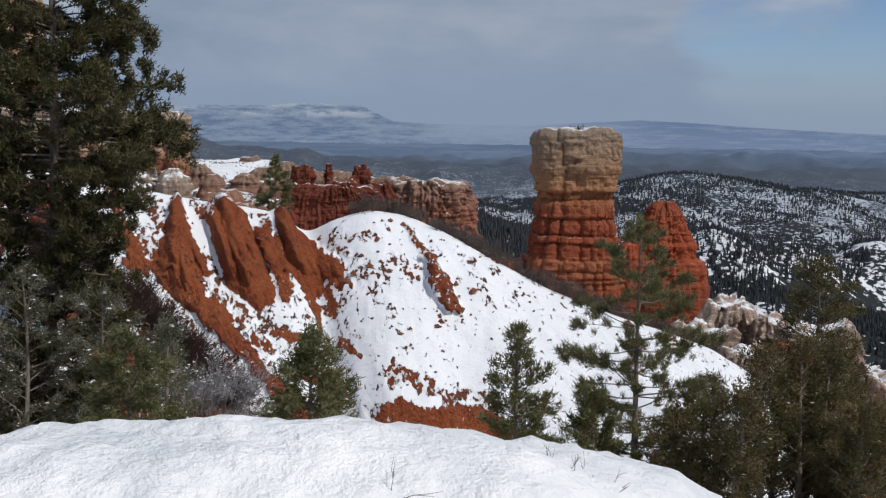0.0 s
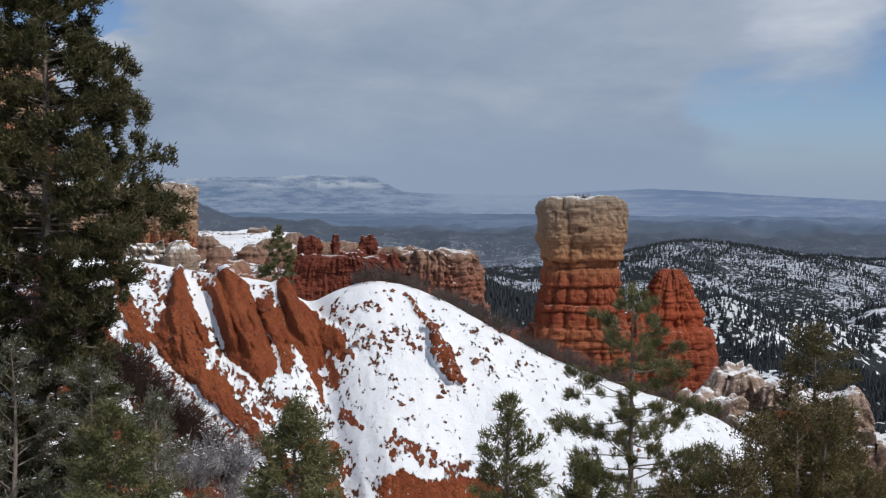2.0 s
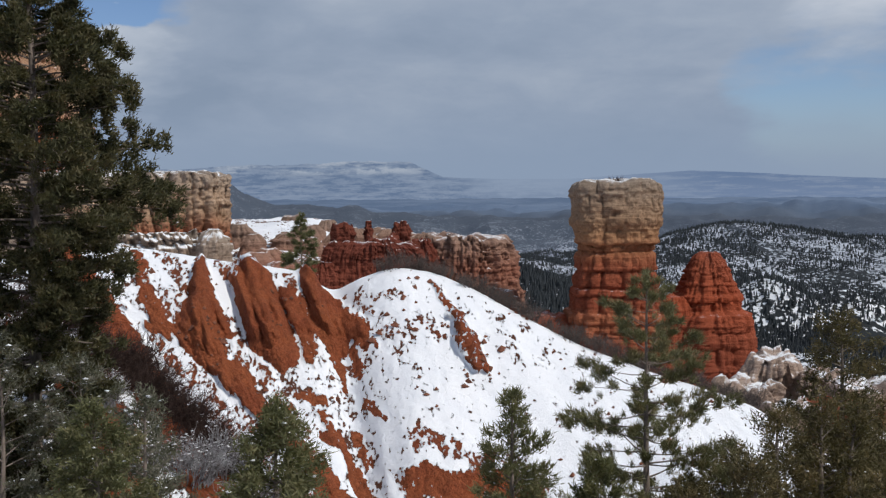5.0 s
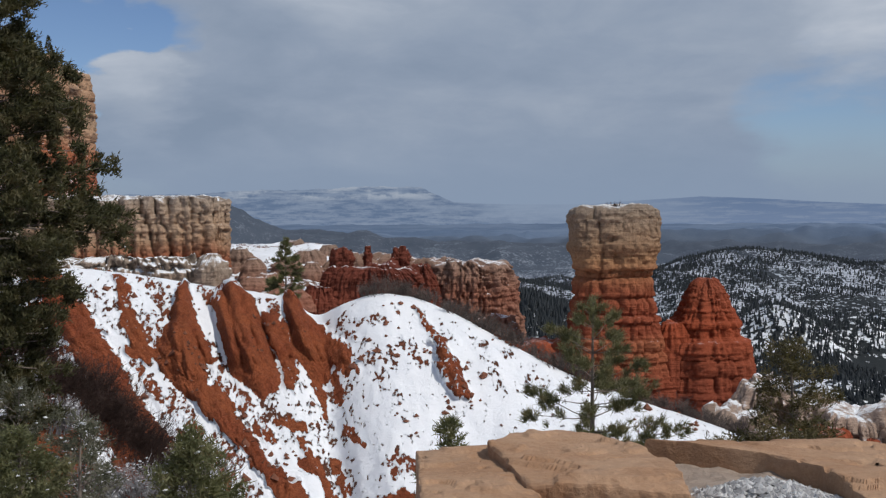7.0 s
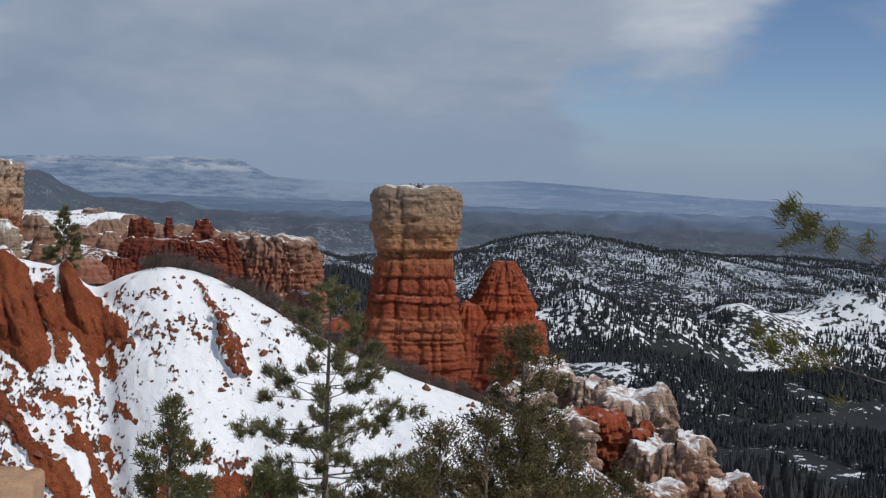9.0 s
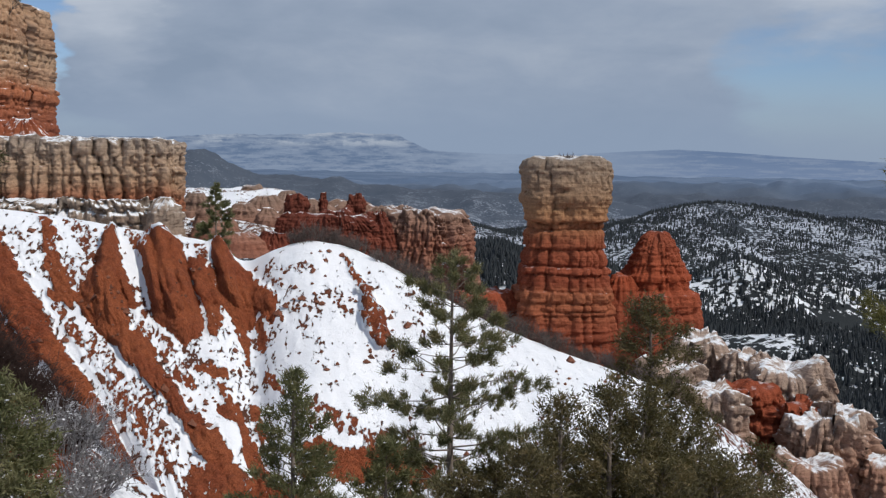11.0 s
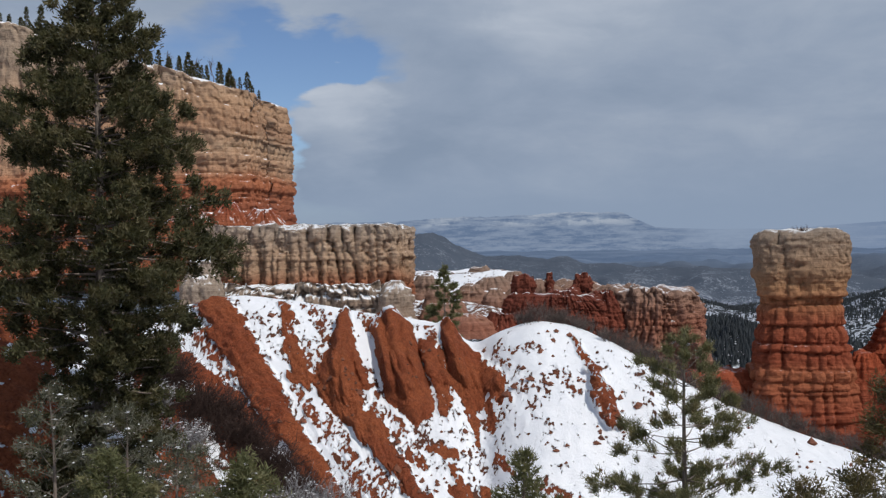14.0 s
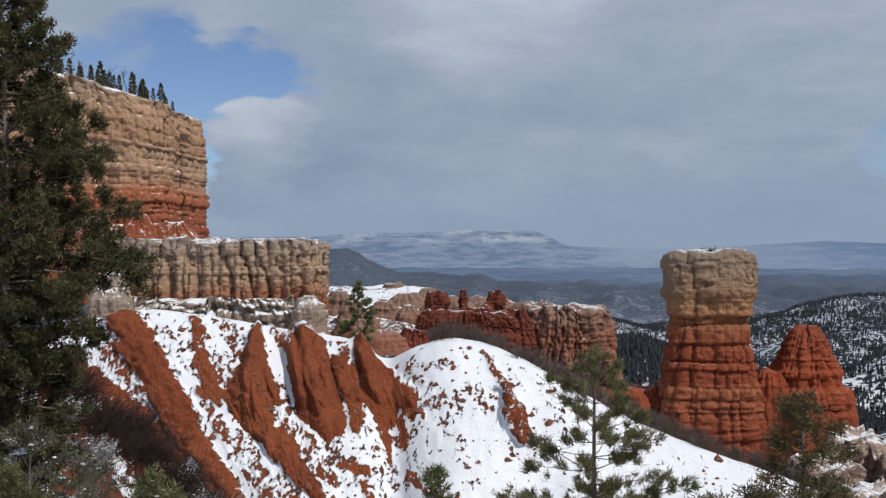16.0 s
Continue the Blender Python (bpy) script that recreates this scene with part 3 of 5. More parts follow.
HOODOO = [(0, 1.36), (0.2, 1.30), (0.323, 1.24), (0.33, 1.20), (0.413, 1.14), (0.42, 1.10), (0.48, 1.07), (0.49, 1.02), (0.55, 0.99), (0.56, 0.955), (0.616, 0.935), (0.625, 0.895), (0.65, 0.90), (0.66, 0.865), (0.70, 0.86),
          (0.71, 0.835), (0.745, 0.85), (0.775, 0.845), (0.79, 0.91), (0.83, 0.99), (0.87, 1.005), (0.91, 0.99), (0.935, 0.985), (0.95, 1.03), (0.975, 1.02), (0.99, 0.965), (1, 0.88)]
butte("hoodoo", 31.8, 167, 6.1, 5.0, -34, 1.3, HOODOO, M_HUNTER, "tall banded hoodoo, red below with a wide pale caprock", "hoodoo", cols=4.4, col_depth=0.62, bands=0.78, rough=0.72, seed=4, res=0.13, power=4.6, bed=1.7, low_bands=0.7, high_bands=0.24, crack=0.0, swell=1.0, top=0.55,
      sharp=6.0, fine=(0.95, 0.16), warp=0.22, stagger=0.75, split=(("column", -34, -6.4, "fluted red and orange column"), ("caprock", -6.4, 9, "blocky pale caprock")))
butte("hoodoo", 45.6, 168, 3.0, 3.6, -34, -9.3, [(0, 2.6), (0.3, 2.3), (0.49, 2.05), (0.655, 1.88), (0.68, 1.52), (0.76, 1.40), (0.775, 1.22), (0.83, 1.16), (0.845, 1.04), (0.9, 1.0), (0.915, 0.86), (0.955, 0.78), (0.985, 0.58), (1, 0.36)], M_RED,
      "squat red hoodoo with stepped shoulders", "hoodoo", split=(("shoulder", -34, -16.0, ""), ("spire", -16.0, 0, "")), cols=2.0, col_depth=0.75, bands=0.55, rough=0.75, seed=9, res=0.14, power=3.2, low_bands=0.6, top=0.5, sharp=5.0, fine=(0.6, 0.4), warp=0.3, stagger=0.5, crack=0.0, bed=1.5)
butte("hoodoo", 39.6, 164.5, 2.4, 2.2, -34, -15.6, [(0, 1.5), (0.5, 1.25), (0.85, 1.0), (1, 0.6)], M_RED, "low red fluted columns between two hoodoos", "hoodoo", cols=1.3, col_depth=0.7, bands=0.2, rough=0.4, seed=12, res=0.22, top=0.7)
butte("rock_ledge", 20.5, 168, 5.0, 4.0, -34, -18.2, [(0, 1.3), (0.6, 1.1), (0.9, 1.0), (1, 0.75)], M_RED, "low red rock shoulder at the hoodoo's foot", "rock ledge", cols=2.0, col_depth=0.7, rough=0.6, seed=15, res=0.28, top=0.8)
butte("rock_ledge", 17.0, 178, 2.6, 3.0, -34, -15.4, [(0, 1.7), (0.6, 1.2), (0.88, 0.9), (1, 0.6)], M_RIDGE, "weathered pinkish rock ledge between ridge and hoodoo", "rock ledge", cols=1.3, col_depth=1.0, bands=0.6, rough=1.7, seed=16, res=0.15, top=0.9, warp=0.5, power=2.8)

# the ridge of red towers and pink cliff
RIDGE = "rock towers along the red ridge"
for x, y, hx, hy, z0, z1, prof, mat, lab, seed in (
        (-7.6, 205, 1.9, 1.6, -24, -6.0, [(0, 2.3), (0.5, 1.7), (0.62, 1.15), (0.76, 0.92), (0.9, 1.0), (0.96, 1.12), (1, 0.95)], M_TOWER, "dark red rock tower with a flat cap", 21),
        (-3.2, 206, 0.75, 0.8, -24, -6.1, [(0, 3.4), (0.6, 2.4), (0.74, 1.5), (0.84, 0.85), (0.93, 1.1), (1, 0.6)], M_TOWER, "thin dark red rock spire", 22),
        (2.5, 206, 1.15, 1.2, -24, -6.2, [(0, 3.0), (0.55, 2.2), (0.7, 1.3), (0.80, 0.75), (0.9, 1.1), (0.96, 1.3), (1, 1.05)], M_TOWER, "dark red rock spire with a wider cap", 23),
        (-1.0, 204.5, 4.2, 3.0, -24, -8.3, [(0, 1.4), (0.6, 1.15), (0.85, 0.95), (1, 0.5)], M_TOWER, "low rounded dark red rock hump", 24),
        (6.0, 206, 3.4, 2.6, -24, -8.7, [(0, 1.6), (0.6, 1.25), (0.85, 0.8), (1, 0.35)], M_TOWER, "low rounded dark red rock hump", 25),
        (-11.0, 203, 3.2, 2.6, -24, -12.5, [(0, 1.3), (0.8, 1.0), (1, 0.7)], M_TOWER, "low dark red rock wall", 26),
        (-2.5, 203.5, 8.8, 2.2, -24, -9.3, [(0, 1.2), (0.7, 1.05), (0.9, 0.95), (1, 0.8)], M_TOWER, "long low dark red rock wall", 27)):
    butte("rock_tower", x, y, hx, hy, z0, z1, prof, mat, lab, "rock tower", cols=1.2, col_depth=0.6, bands=0.4, rough=0.8, seed=seed, res=0.16, power=3.0, top=0.8, bed=0.8, group=RIDGE)
butte("rock_ridge", 14.6, 210, 8.2, 6.5, -34, -8.7, [(0, 1.36), (0.3, 1.22), (0.45, 1.15), (0.62, 1.08), (0.66, 0.98), (0.9, 0.95), (1, 0.88)], M_RIDGE, "weathered pink and grey rock ridge with snowy ledges", "rock ridge",
      cols=2.2, col_depth=1.3, bands=0.5, rough=1.3, seed=31, res=0.2, power=2.9, top=1.1, swell=2.0, stagger=0.5, split=(("face", -60, -10.2, "fluted pink face"), ("rim", -10.2, 9, "grey rim dusted with snow")))
butte("rock_ridge", 9.0, 214, 9.5, 6.0, -34, -9.8, [(0, 1.3), (0.5, 1.15), (0.8, 1.0), (1, 0.8)], M_RIDGE, "low pink and grey rock ridge under thin snow", "rock ridge",
      cols=2.0, col_depth=1.2, bands=0.4, rough=1.0, seed=32, res=0.26, power=3.0, top=0.9)
butte("rock_ridge", 10.0, 226, 8.0, 4.0, -34, -9.2, [(0, 1.3), (0.6, 1.1), (0.9, 0.85), (1, 0.5)], M_RIDGE, "low pink rock crest dusted with snow", "rock ridge",
      cols=1.8, col_depth=0.8, bands=0.3, rough=1.0, seed=33, res=0.4, power=2.4, top=1.0)

# the castle wall, its grey footing and the high cliff
butte("rock_wall", -47.4, 211.5, 18.4, 7.5, -9, 3.2, [(0, 1.03), (0.3, 1.015), (0.56, 1.01), (0.62, 0.985), (0.85, 0.99), (0.94, 0.98), (1, 0.96)], M_CASTLE, "long pale sandstone wall of rounded columns, reddish at its foot", "rock wall",
      cols=3.4, col_depth=1.9, bands=0.42, rough=1.4, seed=41, res=0.17, power=6.0, top=0.9, crack=0.3, bed=3.6, stagger=1.0, swell=3.0, sharp=3.6, fine=(0.36, 0.3), warp=0.6, split=(("foot", -20, -3.6, "reddish foot of bulging blocks"), ("upper_wall", -3.6, 20, "pale columned upper wall")))
butte("rock_ledge", -46.5, 203.5, 18.0, 5.0, -22, -7.2, [(0, 1.15), (0.4, 1.06), (0.7, 1.0), (0.85, 0.95), (1, 0.8)], M_GREY, "grey limestone ledge under patchy snow", "rock ledge",
      cols=2.8, col_depth=1.1, bands=0.9, rough=1.7, seed=42, res=0.2, power=4.0, top=1.2, stagger=1.0, swell=2.5, crack=0.9, split=(("face", -60, -8.6, ""), ("snowy_top", -8.6, 9, "")))
butte("boulder", -28.9, 198.5, 2.7, 2.4, -20, -6.6, [(0, 1.2), (0.5, 1.12), (0.8, 0.95), (0.93, 0.7), (1, 0.3)], M_GREY, "big rounded grey-brown boulder", "boulder",
      cols=3.0, col_depth=0.5, bands=0.2, rough=1.1, seed=43, res=0.25, power=2.4, top=0.5)
butte("rock_ledge", -62.0, 196, 3.6, 3.0, -22, -2.4, [(0, 1.2), (0.5, 1.1), (0.8, 0.95), (1, 0.5)], M_GREY, "pale grey buttress beside a sandstone wall", "rock ledge",
      cols=2.6, col_depth=0.7, bands=0.25, rough=0.7, seed=44, res=0.28, power=3.0, top=0.8, split=(("face", -60, -4.2, ""), ("crown_rock", -4.2, 9, "")))


def cliff(name, cx, cy, hx, hy, z0, z1, tilt, seed, label):
    ob = butte(name, cx, cy, hx, hy, z0, z1, [(0, 1.16), (0.10, 1.11), (0.16, 1.045), (0.24, 1.02), (0.42, 1.0), (0.47, 0.992), (0.8, 0.99), (0.87, 0.986), (0.94, 0.98), (1, 0.966)], M_CLIFF, label, "cliff",
               cols=3.6, col_depth=0.65, bands=1.0, rough=1.3, seed=seed, res=0.28, power=9.0, top=1.2, crack=0.25, stagger=0.9, bed=2.1, swell=2.6, warp=0.6, sharp=3.0, fine=(0.5, 0.3))
    co = np.empty(len(ob.data.vertices) * 3)
    ob.data.vertices.foreach_get("co", co)
    co = co.reshape(-1, 3)
    w = step(co[:, 2], z0 + 0.55 * (z1 - z0), z1)
    co[:, 2] += w * tilt * np.clip(cx + hx - co[:, 0], 0, 90)
    ob.data.vertices.foreach_set("co", co.ravel())
    return ob


near_cliff = cliff("cliff", -112.2, 288, 41, 26, -8, 34.0, 0.30, 51, "high sandstone cliff, tan above and orange-red below, with a snowy top")
cliff("cliff", -185, 330, 50, 30, -8, 46, 0.05, 52, "high sandstone cliff farther along the rim, snow on its slopes")


for x, y, hx, hy, top, seed in ((-67.5, 259, 7.5, 5, 7.6, 55), (-75, 258, 6, 5, 9.0, 58), (-85, 258, 9, 5, 8.6, 56), (-101, 258, 10, 5, 8.0, 57)):
    butte("talus", x, y, hx, hy, -10, top, [(0, 1.6), (0.5, 1.15), (0.8, 0.7), (1, 0.25)], M_TALUS, "red talus with snow streaks at the foot of a cliff", "talus", cols=1.8, col_depth=0.4, bands=0.1, rough=1.0, seed=seed, res=0.4, power=2.2, top=0.6, group="talus under the cliff")


# ---- snow slopes ----
def slope_patch(name, crest, ribs, d_range, s_range, ds, label, rate, base_snow, seed, steps=(), fins=()):
    """A slope under a crest: columns s along the crest, rows d down from it. Ribs stand proud and shed the snow."""
    cs, cy, cz, cdx = (np.array(v, float) for v in zip(*crest))
    s = np.arange(s_range[0], s_range[1], ds)
    d = np.arange(d_range[0], d_range[1], ds)
    S, Dn = np.meshgrid(s, d, indexing="ij")
    sm = lambda q: np.convolve(np.pad(q, 12, "edge"), np.hanning(25) / np.hanning(25).sum(), "valid")
    Y0, Z0, DX = sm(np.interp(s, cs, cy))[:, None], sm(np.interp(s, cs, cz))[:, None], sm(np.interp(s, cs, cdx))[:, None]
    DY = -np.sqrt(1 - DX ** 2)
    dn = np.maximum(Dn, 0)
    X = S + DX * dn
    Y = Y0 + DY * dn + np.where(Dn < 0, -Dn, 0)
    k = sm(np.interp(s, [r[0] for r in rate], [r[1] for r in rate]))[:, None]
    fall = np.where(Dn > 0, k * (np.sqrt(Dn ** 2 + 1.2) - 1.095), 0.95 * (np.sqrt(Dn ** 2 + 1.0) - 1))
    bare = np.zeros_like(S)
    up = np.zeros_like(S)
    tip = np.zeros_like(S)
    ws = fbm(S / 0.75, Dn / 1.0, 0, 4, 0.6, seed)
    wd = fbm(S / 0.75 + 31, Dn / 1.0, 7, 4, 0.6, seed + 21)
    for s0, d0, s1, d1, w0, w1, h, red in ribs:
        # a spine from s0, d0 to s1, d1 with a wandering, ragged edge
        g = min(1.6, 0.45 + 0.7 * max(w0, w1))
        Sw, Dw = S + ws * 1.4 * g, Dn + wd * 1.4 * g
        vx, vd = s1 - s0, d1 - d0
        t = np.clip(((Sw - s0) * vx + (Dw - d0) * vd) / (vx * vx + vd * vd), 0, 1)
        w = w0 + (w1 - w0) * t
        r = np.hypot(Sw - s0 - vx * t, Dw - d0 - vd * t) / w
        up = np.maximum(up, h * np.sqrt(np.clip(1 - (r / 1.15) ** 2, 0, 1)) * (0.55 + 0.45 * np.sin(np.pi * (0.15 + 0.75 * t))))
        bare = np.maximum(bare, step(r, 1.3, 0.7) * red)
    for s0, d0, s1, d1, w0, w1, h in fins:
        # a cone leaning on the slope: it keeps its height down to a steep foot
        Sw, Dw = S + ws * 0.6, Dn + wd * 0.6
        vx, vd = s1 - s0, d1 - d0
        tt = ((Sw - s0) * vx + (Dw - d0) * vd) / (vx * vx + vd * vd)
        t = np.clip(tt, 0, 1)
        r = np.hypot(Sw - s0 - vx * t, Dw - d0 - vd * t) / (w0 + (w1 - w0) * t)
        flute = 1 - 0.13 * np.abs(np.sin((Sw - s0 - vx * t) * 4.2 + fbm(S / 1.5, Dn / 5, 0, 2, 0.5, seed + 41) * 7)) ** 3 * step(t, 0.15, 0.5)
        up = np.maximum(up, 0.60 * h * np.clip(1 - r ** 1.8, 0, 1) * np.interp(t, (0, 0.15, 0.6, 0.85, 1), (0.1, 0.5, 1.0, 0.8, 0.35)) * flute)
        tip = np.maximum(tip, 0.55 * h * np.clip(1 - (r * 0.8) ** 1.5, 0, 1) * np.interp(tt, (-0.12, 0.0, 0.12, 0.4), (0.0, 0.5, 0.5, 0.0)))
        bare = np.maximum(bare, step(r, 1.12, 0.85) * (0.4 + 0.6 * step(t, 0.06, 0.2)))
    for d0, drop, s0, s1, red in steps:
        on = step(S, s0 - 1.5, s0 + 1.5) * step(S, s1 + 1.5, s1 - 1.5)
        dd = Dn + fbm(S / 3, 0, 0, 3, 0.5, seed + 4) * 2.6
        fall = fall + on * drop * step(dd, d0, d0 + 0.9)
        bare = np.maximum(bare, on * step(dd, d0 - 0.35, d0 + 0.1) * step(dd, d0 + 1.6, d0 + 0.9) * red)
    rough = bare * (fbm(S / 0.8, Dn / 1.2, 0, 6, 0.62, seed + 1) * 1.1 - np.abs(fbm(S / 0.7, Dn / 3.4, 0, 5, 0.6, seed + 2)) * 0.8)
    Z = Z0 - fall + up * 0.30 + tip + rough * 0.6 + fbm(S / 5, Dn / 7, 0, 4, 0.5, seed + 3) * 0.9 * step(Dn, -1, 2.5) + fbm(S / 2.6, Dn / 6, 5, 3, 0.5, seed + 11) * 0.45 * step(Dn, 0, 3) + fbm(X / 0.9, Y / 0.9, 3, 3, 0.5, seed + 6) * 0.10 + fbm(S / 0.75, Dn / 6, 9, 3, 0.5, seed + 31) * 0.09 * step(Dn, 1, 4)
    Y = Y - up * 1.25 - rough * 0.6
    ob = mesh_object(name, np.stack([X, Y, Z], -1).reshape(-1, 3), grid_faces(len(s), len(d)), M_SLOPE)
    b = sm(np.interp(s, [q[0] for q in base_snow], [q[1] for q in base_snow]))[:, None]
    snow = b + fbm(S / 3, Dn / 3, 1, 3, 0.5, seed + 8) * 0.9 * (1.15 - b) * 1.6
    attribute(ob, "snow", np.clip(snow, 0, 0.985) * (1 - bare) - bare * 0.08)
    return tagged(ob, label, "slope", kind="structure")


CREST = ((-60, 94, -5.5, 0.70), (-45, 93, -5.5, 0.70), (-34, 92, -4.4, 0.64), (-26.3, 92, -2.9, 0.60), (-21.5, 92, -3.4, 0.46), (-17, 92, -4.2, 0.32), (-13, 92, -4.8, 0.20), (-9.1, 91.5, -5.5, 0.16), (-7.4, 91, -7.2, 0.14),
         (-5.5, 90, -5.9, 0.1), (-2.5, 89.5, -4.9, 0.04), (0.5, 89, -5.3, 0.02), (3, 88, -6.4, 0.02), (6.3, 86.5, -8.2, 0.04), (11.3, 84, -10.7, 0.08), (15.3, 82, -12.1, 0.12), (22, 80, -14.3, 0.18), (27, 83, -17.3, 0.2), (34, 88, -22, 0.2), (45, 92, -30, 0.2))
RIBS = (  # spine along s and down d: from, to, half-widths, height, bareness
    # the long bare band along the edge, and the strip under it
    (-28.4, -1.5, -28.2, 8.2, 1.5, 1.35, 0.8, 1.0), (-28.2, 8.2, -27.5, 15.5, 1.3, 1.15, 0.8, 1.0), (-27.5, 15.5, -25.6, 21.5, 1.15, 1.3, 0.6, 1.0), (-25.6, 21.5, -22.5, 27, 1.3, 1.6, 0.5, 0.95),
    (-33.4, 5.5, -29.6, 13.5, 1.1, 1.0, 0.4, 0.9), (-37.0, -1, -37, 36, 1.8, 2.2, 0.5, 0.85),
    (-22.6, 1.2, -23.3, 5.0, 0.55, 0.7, 0.25, 0.72), (-23.5, 5.0, -24.0, 8.6, 0.7, 0.9, 0.25, 0.85), (-25.3, 8.7, -22.4, 8.6, 0.45, 0.5, 0.2, 0.9), (-21.6, 5.4, -22.4, 8.0, 1.2, 1.0, 0.05, 0.36), (-20.0, 1.4, -19.6, 4.4, 1.2, 1.0, 0.05, 0.36),
    (-26.0, 3.0, -25.4, 6.4, 0.9, 0.9, 0.05, 0.26), (-30.6, 2.6, -30.0, 8.0, 0.9, 0.8, 0.05, 0.36),
    # the flow of bare soil from the first cone down to the gully
    (-21.2, 9.0, -20.0, 10.6, 1.1, 1.5, 0.4, 1.0), (-20.2, 10.6, -17.2, 12.4, 1.35, 1.45, 0.6, 1.0), (-17.4, 11.0, -16.0, 11.6, 0.8, 0.5, 0.3, 0.85), (-17.2, 12.4, -14.8, 14.4, 1.45, 1.2, 0.6, 1.0),
    (-14.8, 14.4, -12.4, 16.2, 1.2, 0.95, 0.6, 1.0), (-12.4, 16.2, -10.4, 18.2, 0.95, 1.0, 0.6, 1.0), (-10.4, 18.2, -9.0, 21, 1.2, 1.7, 0.5, 1.0),
    (-25.2, 10.0, -23.0, 18.0, 0.9, 1.3, 0.05, 0.36), (-22.4, 12.6, -19.6, 20.5, 1.3, 1.6, 0.05, 0.38), (-19.4, 15.6, -16.0, 17.6, 1.6, 1.6, 0.05, 0.33), (-18.0, 19.0, -14.4, 20.4, 1.4, 1.2, 0.05, 0.40), (-21.8, 15.4, -20.0, 18.4, 0.5, 0.5, 0.05, 0.42),
    (-16.9, 6.8, -16.2, 9.8, 0.9, 1.1, 0.05, 0.40), (-15.8, 0.8, -15.4, 2.6, 0.8, 0.8, 0.1, 0.42),
    # the saddle between the second and third cone, and crumbled soil under them
    (-11.0, 3.4, -10.5, 6.0, 0.85, 0.8, 0.9, 1.0), (-10.3, 6.6, -10.3, 9.0, 0.8, 0.5, 0.4, 0.78), (-7.4, 2.4, -6.1, 4.9, 0.75, 0.75, 0.7, 1.0), (-5.9, 5.0, -5.3, 6.8, 0.75, 0.5, 0.2, 0.8), (-8.0, 7.0, -7.6, 9.2, 0.75, 0.45, 0.1, 0.72), (-6.6, 6.6, -6.2, 8.6, 0.5, 0.35, 0.1, 0.75),
    (-11.0, 1.4, -10.7, 3.6, 0.7, 0.6, 0.05, 0.40), (-15.0, 10.2, -12.8, 12.6, 0.8, 0.6, 0.1, 0.38), (-11.4, 12.0, -9.6, 11.8, 0.35, 0.4, 0.1, 0.80), (-13.6, 13.0, -12.6, 13.4, 0.5, 0.45, 0.1, 0.60), (-10.2, 12.9, -9.4, 14.2, 0.35, 0.4, 0.15, 0.74),
    (-10.2, 14.6, -8.6, 15.2, 0.32, 0.4, 0.1, 0.78), (-9.0, 14.2, -8.0, 17.6, 0.35, 0.55, 0.15, 0.74), (-6.2, 10.8, -4.9, 12.8, 0.3, 0.28, 0.1, 0.75), (-7.4, 13.4, -6.9, 15.2, 0.45, 0.5, 0.1, 0.78), (-8.0, 16.6, -7.0, 18.2, 0.8, 1.1, 0.2, 0.75),
    (-13.0, 10.8, -6.4, 10.6, 1.5, 1.3, 0.0, 0.22), (-9.4, 13.0, -6.4, 16.0, 1.6, 1.5, 0.0, 0.25), (-7.4, 8.4, -5.6, 8.2, 0.9, 0.8, 0.0, 0.34),
    # dark crumbs on the dome and its one half-buried rock
    (-4.4, 3.0, -2.0, 3.5, 0.5, 0.45, 0.05, 0.38), (-4.5, 5.6, -1.9, 6.8, 0.9, 0.9, 0.0, 0.27), (-5.6, 2.6, -5.0, 4.2, 0.5, 0.4, 0.0, 0.34), (-3.4, 7.8, -1.6, 9.6, 0.5, 0.4, 0.0, 0.26), (-1.0, 5.0, 0.4, 6.4, 0.55, 0.6, 0.05, 0.36),
    (0.2, 1.6, 1.5, 4.2, 0.22, 0.4, 0.3, 0.55), (1.6, 4.2, 2.5, 7.6, 0.4, 0.85, 1.0, 0.70), (2.5, 5.8, 2.8, 7.8, 0.55, 0.6, 0.4, 0.68), (4.6, 2.8, 5.4, 6.0, 0.7, 0.8, 0.05, 0.26), (6.8, 2.2, 8.0, 4.6, 0.7, 0.6, 0.05, 0.22),
    (-2.2, 15.0, 1.2, 15.6, 0.9, 0.9, 0.05, 0.42), (2.4, 14.8, 4.4, 15.0, 0.7, 0.6, 0.05, 0.36), (-12, 20.5, -5, 22, 1.8, 2.2, 0.3, 0.8), (-9.0, 22, -7, 34, 4.0, 4.5, 0.3, 0.62))
FINS = (  # eroded cones: apex s, d, foot s, d, half-widths, height
    (-17.5, 0.9, -20.1, 10.2, 0.45, 2.0, 2.7), (-19.8, 6.0, -21.9, 9.6, 0.7, 1.0, 1.5), (-17.9, 4.4, -17.6, 8.0, 0.5, 0.7, 1.4),
    (-14.0, 0.9, -12.9, 8.4, 1.0, 1.8, 3.9), (-12.9, 2.4, -12.1, 6.8, 0.55, 0.8, 2.9), (-15.0, 2.0, -14.2, 8.2, 0.8, 1.25, 3.2), (-13.6, 1.2, -13.2, 4.6, 1.0, 1.6, 2.6),
    (-9.4, -0.1, -8.3, 5.5, 0.7, 1.6, 2.9), (-8.0, 1.8, -7.2, 5.0, 0.5, 0.8, 1.9))
